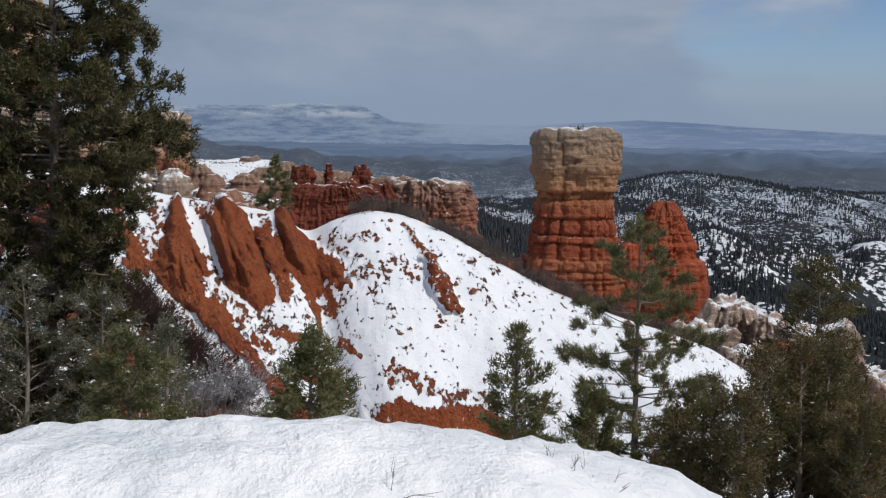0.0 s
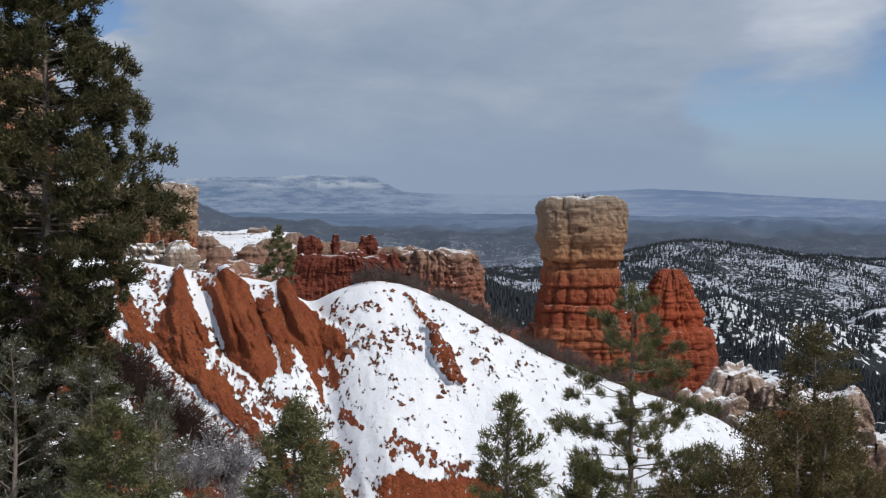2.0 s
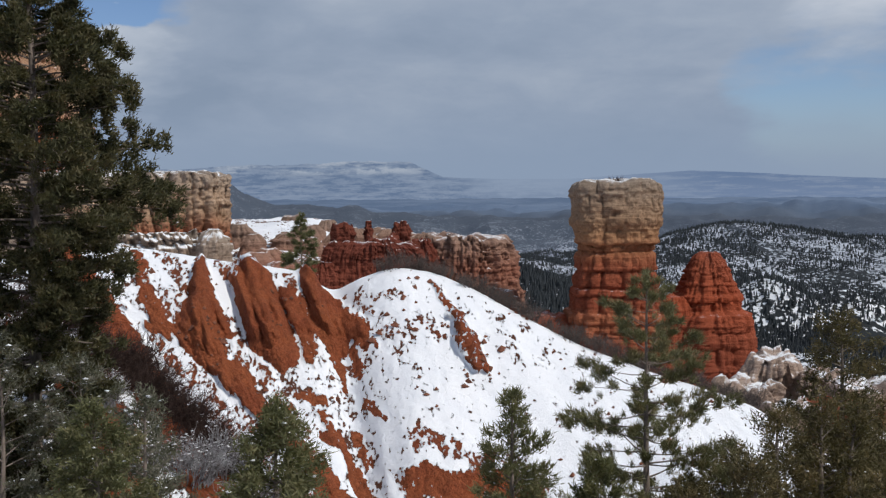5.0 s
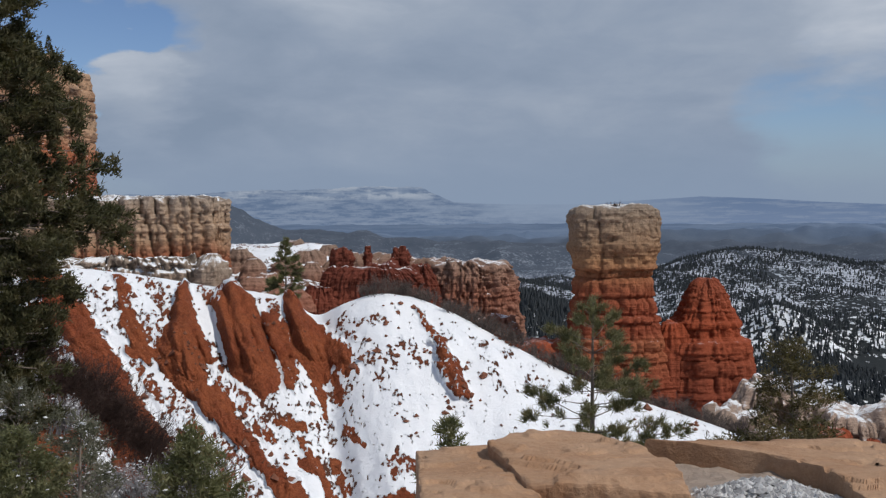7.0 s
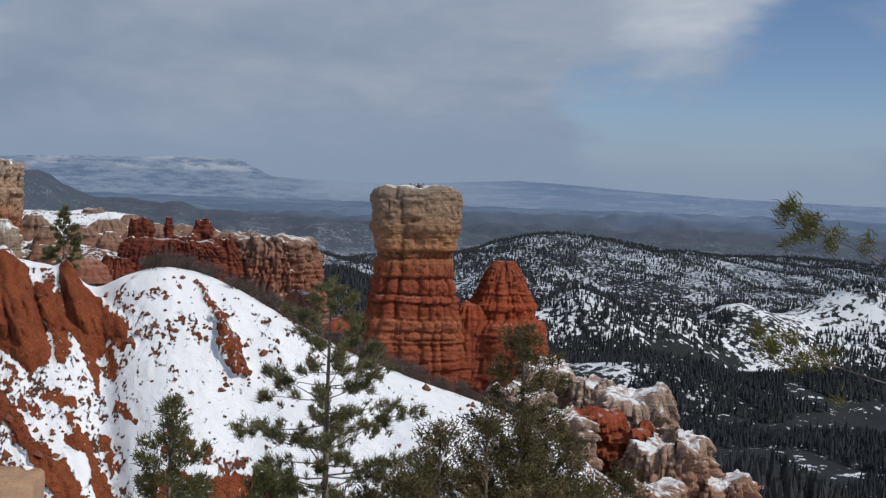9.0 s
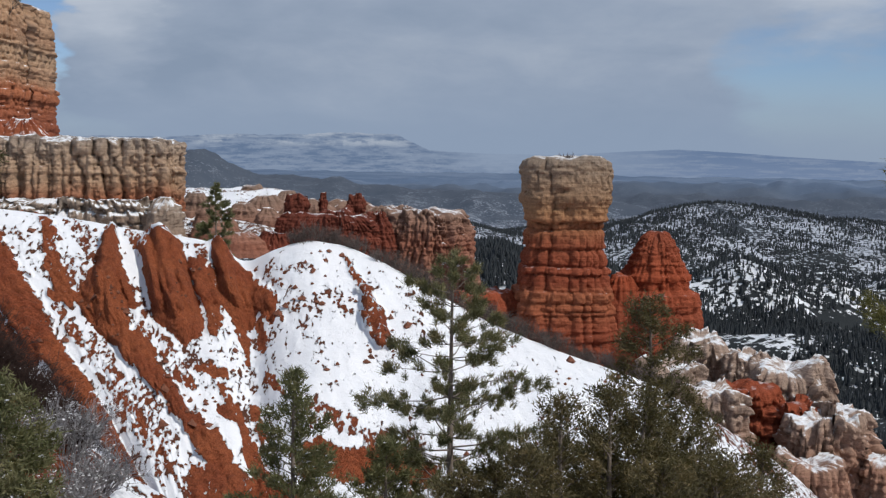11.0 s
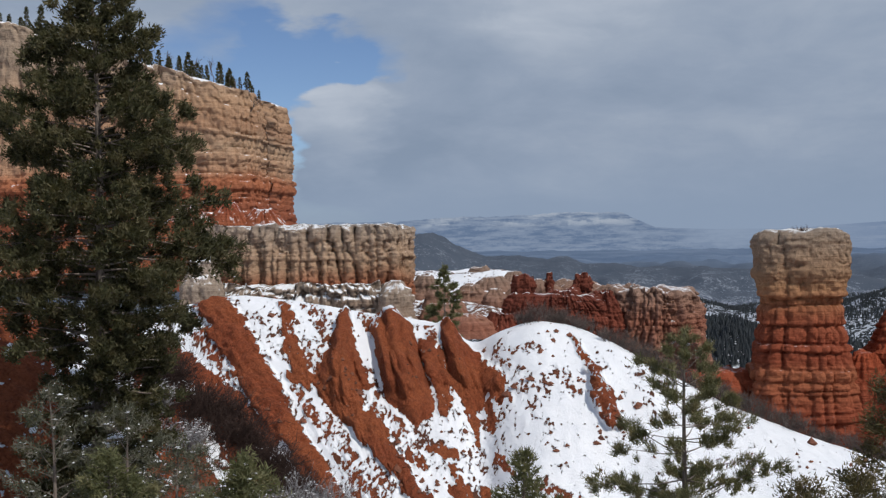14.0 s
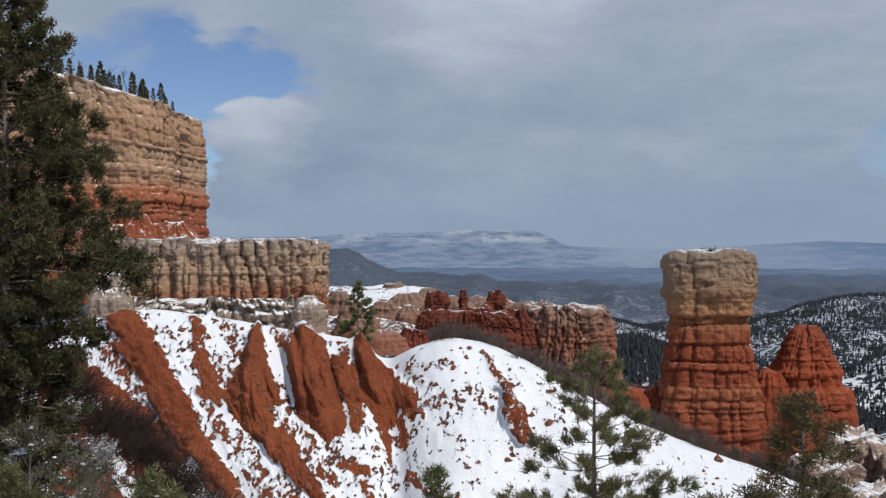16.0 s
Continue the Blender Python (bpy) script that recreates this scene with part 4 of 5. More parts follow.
slope = slope_patch("snow_slope", CREST, RIBS, (-14, 36), (-52, 40), 0.15, "steep red slope with eroded cones and a snow dome, streaked with bare soil",
            ((-60, 0.72), (-5, 0.72), (3, 0.70), (9, 0.52), (14, 0.36), (22, 0.38), (45, 0.5)),
            ((-60, 0.64), (-31, 0.84), (-27, 0.87), (-23, 0.86), (-20, 0.88), (-16, 0.90), (-13, 0.90), (-8, 0.91), (-5, 0.93), (2, 0.965), (8, 0.97), (20, 0.97), (25, 0.6), (45, 0.4)), 61, ((16.3, 0.9, -4, 5.5, 0.86), (18.8, 1.4, -8, 15, 0.88)), FINS)

SPUR = ((-40, 50, 2.5, 0.45), (-24, 51, -1.4, 0.45), (-18, 51, -4.0, 0.45), (-14, 50, -7.4, 0.42), (-10.5, 49, -10.6, 0.35), (-6, 48, -13.2, 0.2), (0, 47, -15.2, 0.1), (8, 46, -15.8, 0.0), (20, 46, -16.5, 0.0), (30, 47, -19, 0.0))
spur = slope_patch("red_spur", SPUR, ((-12.5, -1, -12.5, 12, 2.2, 2.6, 0.3, 0.75), (-18, 0, -18, 12, 1.2, 1.6, 0.3, 0.7), (-25, -1, -25, 12, 2.0, 2.0, 0.3, 0.7), (-6, 1, -6, 9, 1.5, 1.5, 0.3, 0.6)), (-9, 14), (-38, 28), 0.17,
            "near red spur with patchy snow below the rim", ((-40, 0.62), (28, 0.6)), ((-40, 0.6), (-8, 0.62), (0, 0.8), (28, 0.75)), 67)


def snowfield():
    x, y = np.meshgrid(np.linspace(-34, 26, 150), np.linspace(206, 300, 120), indexing="ij")
    z = -13.0 + 6.2 * step(y, 208, 256) + fbm(x / 7, y / 7, 0, 5, 0.55, 71) * 2.6 - 4.6 * step(x, -16, 2) - 12 * step(x, 6, 24) - 16 * step(y, 262, 290)
    ob = mesh_object("snowfield", np.stack([x, y, z], -1).reshape(-1, 3), grid_faces(150, 120), M_BENCH)
    attribute(ob, "snow", np.clip(0.60 + 0.30 * step(y, 222, 245) + fbm(x / 5, y / 4, 0, 4, 0.55, 72) * 1.4, 0.10, 0.97))
    tagged(ob, "snow-covered bench with grey rocks behind the red ridge", "snowfield", kind="structure")


snowfield()
for x, y, hx, hy, top, seed in ((-19, 254, 3.4, 2.0, -5.8, 81), (-11, 246, 2.8, 1.6, -6.8, 83), (-18.5, 226, 2.8, 1.8, -8.0, 84), (-13.5, 221, 2.2, 1.6, -9.0, 85), (-24.5, 222, 2.4, 2.0, -8.4, 86), (-21, 214, 2.5, 2.0, -10.4, 87), (-6, 236, 5.0, 2.4, -7.9, 88), (2, 240, 6.0, 2.4, -8.2, 89), (-15, 236, 3.6, 2.0, -7.2, 90), (-27.5, 230, 3.0, 2.0, -6.6, 181), (-9, 226, 3.2, 2.0, -8.8, 182), (-17.5, 200, 4.2, 2.2, -12.0, 183), (-22.5, 206, 3.0, 2.2, -10.8, 184)):
    butte("boulder", x, y, hx, hy, -16, top, [(0, 1.3), (0.6, 1.15), (0.85, 0.9), (1, 0.5)], M_RIDGE, "snow-dusted pinkish rock on the bench", "boulder", cols=1.5, col_depth=0.5, rough=0.6, seed=seed, res=0.3, power=2.6, top=0.5, group="rocks on the bench")

# ledges that step down beside the snow slope
for x, y, hx, hy, z0, z1, mat, seed, lab in (
        (33.0, 106, 2.6, 2.2, -40, -15.9, M_LEDGE, 91, "pale knobby ledge rock with snow"), (36.3, 104, 2.4, 2.0, -40, -16.6, M_LEDGE, 92, "pale knobby ledge rock with snow"),
        (39.4, 101, 3.4, 3.0, -44, -17.0, M_LEDGE, 93, "broad pale ledge with a flat snowy top"), (41.9, 95, 2.2, 2.6, -48, -19.0, M_LEDGE, 94, "pale fluted ledge above the valley"),
        (35.2, 98, 2.4, 2.2, -40, -18.0, M_RED, 95, "red rock step between pale ledges"), (38.2, 95.5, 1.8, 2.0, -40, -19.6, M_RED, 96, "red rock step between pale ledges"),
        (39.0, 92, 3.2, 2.4, -46, -19.8, M_LEDGE, 97, "pale fluted ledge above the valley"), (36.5, 88, 3.0, 2.0, -46, -22.5, M_LEDGE, 98, "low pale ledge with a snowy top"),
        (29.5, 103, 2.2, 2.0, -36, -17.0, M_LEDGE, 99, "pale knobby ledge rock with snow"), (43.8, 91, 2.4, 2.6, -52, -22.0, M_LEDGE, 100, "pale fluted ledge above the valley"),
        (30.5, 94, 2.6, 2.0, -36, -17.6, M_LEDGE, 101, "low pale ledge with a snowy top")):
    butte("rock_ledge", x, y, hx, hy, z0, z1, [(0, 1.35), (0.5, 1.18), (0.8, 1.05), (0.94, 1.0), (1, 0.9)], mat, lab, "rock ledge", cols=1.1, col_depth=0.8, bands=0.45, rough=1.3, seed=seed, res=0.12, power=4.0, top=1.2, crack=0.5, bed=1.0, swell=2.2, warp=0.5, sharp=4.0, split=(("face", z0 - 9, z1 - 1.1, ""), ("snowy_top", z1 - 1.1, z1 + 9, "")), group="ledges beside the slope")


def top_of(obs):
    """A function that gives the height of the highest surface of the objects at x, y."""
    trees = [BVHTree.FromPolygons([v.co for v in o.data.vertices], [p.vertices for p in o.data.polygons]) for o in obs]

    def at(x, y, default=0.0):
        best = [h[0].z for h in (t.ray_cast(Vector((x, y, 200)), Vector((0, 0, -1))) for t in trees) if h[0] is not None]
        return max(best) if best else default

    return at


# ---- stones and tufts that break through the snow ----
def scatter_stones():
    rng = np.random.RandomState(77)
    at = top_of([slope])
    base = np.array([(math.cos(a), math.sin(a), 0.0) for a in np.arange(6) * math.pi / 3] + [(0, 0, 0.8), (0, 0, -0.5)])
    fc = np.array([[i, (i + 1) % 6, 6] for i in range(6)] + [[(i + 1) % 6, i, 7] for i in range(6)])
    V, Fc = [], []
    for x0, x1, y0, y1, number in ((-26, -5, 74, 93, 140), (-18, 0, 70, 84, 150), (-5, 9, 78, 88, 90), (3, 22, 68, 84, 40)):
        x, y = x0 + (x1 - x0) * rng.rand(number * 3), y0 + (y1 - y0) * rng.rand(number * 3)
        keep = fbm(x / 2.2, y / 2.2, 0, 3, 0.6, 78) + 0.04 * rng.normal(size=len(x)) > 0.08
        for px, py in list(zip(x[keep], y[keep]))[:number]:
            z = at(px, py, -99)
            if z < -90:
                continue
            s = 0.07 + 0.10 * rng.rand() + 0.20 * rng.rand() ** 5
            v = (base + rng.normal(size=(8, 3)) * 0.16) * s * np.array((1 + 0.3 * rng.rand(), 1.0, 1.1 + 0.6 * rng.rand()))
            Fc.append(fc + 8 * len(V))
            V.append(v + np.array((px, py, z + 0.02)))
    tagged(mesh_object("stones", np.concatenate(V), np.concatenate(Fc), M_STONE, False), "dark brown stones and tufts showing through the snow", "stones", kind="stuff")


scatter_stones()


# ---- trees ----
def frustum_mesh(rings):
    """Tube faces through rings of k points each."""
    k = len(rings[0])
    verts = [v for r in rings for v in r]
    faces = [[a * k + b, a * k + (b + 1) % k, (a + 1) * k + (b + 1) % k, (a + 1) * k + b] for a in range(len(rings) - 1) for b in range(k)]
    return verts, faces


def tubes(lines, k=5):
    """One mesh of tapered tubes: each line is a list of (point, radius)."""
    V, Fc = [], []
    for line in lines:
        rings = []
        for i, (p, r) in enumerate(line):
            a, b = line[max(0, i - 1)][0], line[min(len(line) - 1, i + 1)][0]
            t = (Vector(b) - Vector(a)).normalized()
            u = t.orthogonal().normalized()
            w = t.cross(u)
            rings.append([tuple(Vector(p) + (u * math.cos(2 * math.pi * j / k) + w * math.sin(2 * math.pi * j / k)) * r) for j in range(k)])
        v, f = frustum_mesh(rings)
        o = len(V)
        V += v
        Fc += [[i + o for i in q] for q in f]
    return V, Fc


def blades(centres, ways, count, length, width, spread, rng, puff):
    """Needles: thin triangles fanning out from each centre round its way."""
    c = np.repeat(centres, count, 0)
    w = np.repeat(ways, count, 0)
    n = len(c)
    d = w + rng.normal(size=(n, 3)) * spread
    d /= np.linalg.norm(d, axis=1)[:, None] + 1e-9
    side = np.cross(d, rng.normal(size=(n, 3)))
    side /= np.linalg.norm(side, axis=1)[:, None] + 1e-9
    ln = length * (0.6 + 0.7 * rng.rand(n))[:, None]
    wd = width * (0.7 + 0.6 * rng.rand(n))[:, None]
    o = c + rng.normal(size=(n, 3)) * puff
    V = np.empty((n * 3, 3))
    V[0::3], V[1::3], V[2::3] = o - side * wd * 0.5, o + side * wd * 0.5, o + d * ln
    return V, np.arange(n * 3).reshape(-1, 3)


def snow_blobs(centres, size, rng):
    """Flattened lumps of snow resting on the boughs."""
    base = np.array([(math.cos(a), math.sin(a), 0.0) for a in np.arange(6) * math.pi / 3] + [(0, 0, 0.55), (0, 0, -0.35)])
    fc = [[i, (i + 1) % 6, 6] for i in range(6)] + [[(i + 1) % 6, i, 7] for i in range(6)]
    V, Fc = [], []
    for c in centres:
        s = size * (0.35 + 1.2 * rng.rand() ** 2)
        o = len(V)
        V += (c + base * s * np.array([1 + 0.5 * rng.rand(), 1 + 0.5 * rng.rand(), 0.8]) + rng.normal(size=(8, 3)) * s * 0.15).tolist()
        Fc += [[i + o for i in q] for q in fc]
    return V, Fc


def conifer(name, base, height, shape, leaf, label, seed, boughs=90, rise=0.1, droop=0.25, tufts=9.0, count=14, length=0.3, width=0.05, spread=0.55, bare=0.12, start=0.25,
            trunk=0.16, snow=0.0, bend=0.2, inner=1.0, category="tree", group="", whorl=0, twig_len=0.35, lift=0.25, puff=0.06, clump=0.055):
    """A conifer: tapered trunk, boughs at uneven heights, needle tufts along their outer parts. shape: (share of height, bough length)."""
    rng = np.random.RandomState(seed)
    root = new(name)
    root.location = base
    tagged(root, label, category, group)
    sway = rng.normal(size=2) * bend

    def axis(t):
        return Vector((sway[0] * math.sin(t * 3.0) * t, sway[1] * math.sin(t * 2.3) * t, t * height))

    line = [(axis(t), trunk * (1 - 0.93 * t) + 0.012) for t in np.linspace(-0.04, 1, 14)]
    V, Fc = tubes([line], 8)
    mesh_object("trunk", V, Fc, M_BARK, True, root)
    lines, C, Wy, snowy = [], [], [], []
    ang = rng.rand() * 6
    for i in range(boughs):
        t = bare + (1 - bare) * ((i + rng.rand()) / boughs) ** 0.92
        if whorl:
            t = bare + (1 - bare) * (np.floor(i / whorl) + 0.25 * rng.rand()) / math.ceil(boughs / whorl)
        ang += 2.39996 + rng.normal() * 0.35
        L = float(np.interp(t, [q[0] for q in shape], [q[1] for q in shape])) * (0.52 + 0.60 * rng.rand())
        if L < 0.05:
            continue
        out = Vector((math.cos(ang), math.sin(ang), 0))
        side = Vector((-math.sin(ang), math.cos(ang), 0))
        o = axis(t)
        up = rise + 0.9 * max(0, t - 0.6) + rng.normal() * 0.12
        swerve = rng.normal() * 0.18

        def along(q):
            return o + out * (L * q) + side * (swerve * L * q * q) + Vector((0, 0, L * (up * q - droop * q * q + 0.55 * droop * q ** 4)))

        r0 = trunk * (1 - 0.9 * t) * 0.34 + 0.008
        lines.append([(along(q), r0 * (1 - 0.85 * q)) for q in (0, 0.3, 0.6, 0.85, 1)])
        k = max(3, int(L * tufts))
        for _ in range(k):
            q = start + (1 - start) * rng.rand() ** (0.75 * inner)
            p = along(q)
            tip = (along(min(1, q + 0.06)) - along(q - 0.06)).normalized()
            sgn = rng.choice((-1, 1))
            far = twig_len * L * (0.25 + 0.75 * (1 - q)) * rng.rand() ** 0.7
            w = (tip * 0.7 + side * sgn * 0.8).normalized()
            c = p + w * far + Vector((0, 0, -0.12 * far + rng.normal() * 0.05 * L))
            C.append(c)
            Wy.append((tip * 0.6 + w * 0.5 + Vector((0, 0, lift))).normalized())
            if far > 0.3 and rng.rand() < 0.5:
                lines.append([(p, 0.012), (c, 0.005)])
            if rng.rand() < snow:
                snowy.append(np.array(c) + np.array((0, 0, 0.06)))
    tip = axis(1)
    for _ in range(6):
        C.append(tip - Vector((0, 0, rng.rand() * 0.6)))
        Wy.append(Vector((rng.normal() * 0.4, rng.normal() * 0.4, 1)).normalized())
    V, Fc = tubes(lines, 4)
    tagged(mesh_object("branchwork", V, Fc, M_BARK, True, root), kind="stuff")
    V, Fc = blades(np.array(C), np.array(Wy), count, length, width, spread, rng, puff)
    mesh_object("crown", V, Fc, leaf, False, root)
    if snowy:
        V, Fc = snow_blobs(snowy, clump, rng)
        tagged(mesh_object("snow_load", V, Fc, M_SNOW, True, root, "small clumps of snow lying on the boughs"), kind="stuff")
    return root


def gz(x, y):
    return float(ground_height(x, y))


FIR_SHAPE = [(0, 2.2), (0.28, 2.2), (0.415, 2.4), (0.452, 2.8), (0.49, 3.4), (0.54, 4.0), (0.58, 4.3), (0.70, 3.4), (0.80, 2.5), (0.90, 1.5), (0.96, 0.85), (1.0, 0.25)]
conifer("fir_tree", (-16.2, 39, -12.9), 24.3, FIR_SHAPE, M_FIR, "tall dense dark green fir with traces of snow", 101, boughs=330, rise=0.16, droop=0.26, tufts=4.3, count=76, length=0.20, width=0.060, spread=0.75, bare=0.05, start=0.16, trunk=0.30, snow=0.03, inner=0.75, puff=0.105, lift=0.8, twig_len=0.44)
conifer("fir_tree", (-26.5, 41, -10.3), 15.2, [(0, 2.7), (0.4, 3.4), (0.8, 2.0), (1, 0.3)], M_JUNIPER, "smaller brownish conifer beside a tall fir", 102, boughs=110, tufts=9, count=26, length=0.19, width=0.046, spread=0.9, trunk=0.2, snow=0.02, puff=0.13)
conifer("pine_tree", (3.3, 34.5, -11.5), 10.2, [(0, 1.6), (0.35, 2.3), (0.55, 2.6), (0.75, 1.9), (0.9, 1.1), (1, 0.3)], M_PINE, "slender open pine with upturned tufted boughs", 103, boughs=84, rise=-0.06, droop=-0.40, tufts=9, count=34, length=0.22, width=0.025, spread=0.6, puff=0.05,
        bare=0.20, start=0.22, trunk=0.13, bend=0.05, inner=0.6, whorl=4, twig_len=0.30, lift=1.3)
for i, (x, y, z, h, k) in enumerate(((-1.2, 31.5, -10.6, 6.35, 1.0), (1.3, 32.0, -10.8, 4.4, 0.85))):
    conifer("fir_tree", (x, y, z), h, [(0, 2.2 * k), (0.25, 1.95 * k), (0.55, 1.2 * k), (0.8, 0.7 * k), (1, 0.15)], M_SPRUCE, "young fir with stiff upright tips, dusted with snow", 104 + 30 * i, boughs=64, rise=0.5, droop=0.0, tufts=11, count=24, length=0.19, width=0.036, snow=0.12, trunk=0.09, spread=0.6, lift=0.8, puff=0.07, clump=0.07, group="young firs below the rim")
conifer("fir_tree", (-7.3, 26, -9.0), 5.6, [(0, 1.7), (0.4, 1.6), (0.75, 1.05), (1, 0.2)], M_SPRUCE, "bushy young fir dusted with snow", 105, boughs=90, rise=0.22, droop=0.15, tufts=11, count=28, length=0.17, width=0.04, spread=0.9, puff=0.10, snow=0.12, trunk=0.1)
conifer("fir_tree", (-12.6, 31, -10.2), 6.0, [(0, 2.0), (0.5, 1.8), (0.8, 1.1), (1, 0.2)], M_SPRUCE, "bushy young fir in front of a tall one", 106, boughs=90, rise=0.18, droop=0.2, tufts=10, count=28, length=0.17, width=0.04, spread=0.9, puff=0.10, snow=0.12, trunk=0.1)
for i, (x, y, z, h, r) in enumerate(((-11.6, 34, -10.8, 6.2, 1.5), (-13.9, 36, -11.0, 7.2, 1.7), (-16.4, 36, -10.6, 7.6, 1.6), (-12.4, 38, -12.0, 6.6, 1.3))):
    conifer("juniper_tree", (x, y, z), h, [(0, r), (0.5, r), (0.8, 0.7 * r), (1, 0.25)], M_FROST, "grey-green juniper with frosted sprays and snow in them", 160 + i, boughs=38, rise=0.6, droop=0.1, tufts=9, count=22, length=0.17, width=0.036, spread=0.85, puff=0.10, bare=0.05, trunk=0.1, snow=0.45, bend=0.3, clump=0.055, group="frosted junipers under the fir")
conifer("juniper_tree", (9.0, 34, -11.0), 8.4, [(0, 1.4), (0.35, 1.8), (0.6, 1.6), (0.85, 1.1), (1, 0.4)], M_JUNIPER, "ragged juniper with a bare lower trunk", 107, boughs=62, rise=0.3, droop=0.1, tufts=9, count=28, length=0.16, width=0.04, spread=0.8, puff=0.11, bare=0.2, trunk=0.15, snow=0.03, bend=0.35)
for i, (x, y, z, h, r) in enumerate(((7.4, 33, -10.8, 4.2, 1.4), (8.8, 31.5, -10.4, 4.0, 1.5), (10.6, 32, -10.8, 3.4, 1.2), (5.8, 30, -9.6, 4.8, 1.0), (7.2, 30.5, -9.8, 5.2, 1.1), (4.6, 29, -9.5, 3.7, 1.0), (8.4, 31.2, -10.2, 5.4, 1.1), (3.4, 30.5, -9.8, 2.9, 0.9), (11.4, 36, -12.2, 5.8, 1.4), (5.9, 35, -12.0, 4.6, 1.1),
                                     (7.0, 37, -12.8, 5.6, 1.3), (13.4, 36, -12.6, 5.0, 1.3), (9.8, 30, -9.8, 3.2, 1.4), (4.6, 33, -11.0, 3.6, 1.0),
                                     (8.0, 28.5, -9.4, 3.2, 1.1), (10.2, 35, -12.0, 5.8, 1.4))):
    conifer("juniper_tree", (x, y, z), h, [(0, r), (0.45, r), (0.75, 0.75 * r), (1, 0.3)], M_JUNIPER, "dense brownish green juniper, flecked with snow", 110 + i, boughs=42, rise=0.75, droop=0.1, tufts=9, count=28, length=0.15, width=0.040, spread=0.8, puff=0.11, bare=0.05, trunk=0.11, snow=0.05, bend=0.3, group="junipers below the rim")
conifer("fir_tree", (-9.7, 93.5, -7.9), 6.9, [(0, 1.6), (0.4, 1.55), (0.75, 1.0), (1, 0.15)], M_SPRUCE, "small dark fir standing in the saddle of the slope", 130, boughs=60, tufts=9, count=16, length=0.30, width=0.08, trunk=0.1, snow=0.02)
conifer("pine_tree", (9.8, 14.0, -7.6), 9.0, [(0, 1.2), (0.55, 2.0), (0.7, 3.0), (0.85, 3.1), (0.93, 1.3), (1, 0.3)], M_RIMPINE, "pine close to the rim with bright green tufts", 131, boughs=18, rise=0.05, droop=-0.15, tufts=9, count=60, length=0.15, width=0.015, spread=0.7, bare=0.66, start=0.45,
        trunk=0.12, inner=0.6, twig_len=0.3)

# trees along the cliff top
on_cliff = top_of([near_cliff])
on_slope = top_of([slope, spur])
spot = conifer("cliff_tree", (-73.5, 270, on_cliff(-73.5, 270) - 0.2), 4.2, [(0, 0.9), (0.5, 0.8), (1, 0.1)], M_FIR, "small dark conifer on the cliff top", 140, boughs=26, tufts=6, count=10, length=0.45, width=0.16, trunk=0.1, group="trees along the cliff top")
rng = np.random.RandomState(5)
for i in range(64):
    x = -73 - (24 * (i + rng.rand()) / 32 if i < 32 else 24 + 44 * (i - 32 + rng.rand()) / 32)
    y = 266 + rng.rand() ** 1.5 * 16
    z = on_cliff(x, y, 30) - 0.25
    k = (0.36 + 0.75 * rng.rand()) if x > -97 else (0.6 + 0.8 * rng.rand())
    m = pose(x, y, z, 0, 0, rng.rand() * 360)
    c = copy_thing(spot, m)
    c.scale = (k, k, k * (0.9 + 0.6 * rng.rand()))


# ---- shrubs ----
def shrub(name, base, size, height, stems, mat, label, seed, lean=(0, 0), group="", fork=3, radius=0.014, frost=0.0):
    """Bare twigs, forking twice from the foot."""
    rng = np.random.RandomState(seed)
    root = new(name)
    root.location = base
    tagged(root, label, "shrub", group)
    lines, tips = [], []

    def grow(p, d, ln, r, level):
        mid = p + d * ln * 0.5 + Vector(rng.normal(size=3) * ln * 0.06)
        end = p + d * ln + Vector(rng.normal(size=3) * ln * 0.08)
        lines.append([(p, r), (mid, r * 0.8), (end, r * 0.5)])
        if level == 0:
            tips.append(np.array(end))
            return
        for _ in range(fork):
            w = (d + Vector(rng.normal(size=3) * 0.45) + Vector((0, 0, 0.1))).normalized()
            grow(mid.lerp(end, rng.rand()), w, ln * (0.5 + 0.35 * rng.rand()), r * 0.6, level - 1)

    for _ in range(stems):
        a = rng.rand() * 6.283
        o = Vector((math.cos(a), math.sin(a), 0)) * size * 0.55 * rng.rand() ** 0.5
        d = Vector((math.cos(a) * 0.55 * rng.rand() + lean[0], math.sin(a) * 0.55 * rng.rand() + lean[1], 0.75)).normalized()
        grow(o, d, height * (0.4 + 0.3 * rng.rand()), radius, 2)
    V, Fc = tubes(lines, 3)
    tagged(mesh_object("twig_work", V, Fc, mat, True, root), kind="stuff")
    if frost:
        V, Fc = snow_blobs([t for t in tips if rng.rand() < frost], 0.04, rng)
        tagged(mesh_object("snow_load", V, Fc, M_SNOW, True, root, "rime and snow caught in the twigs"), kind="stuff")
    return root


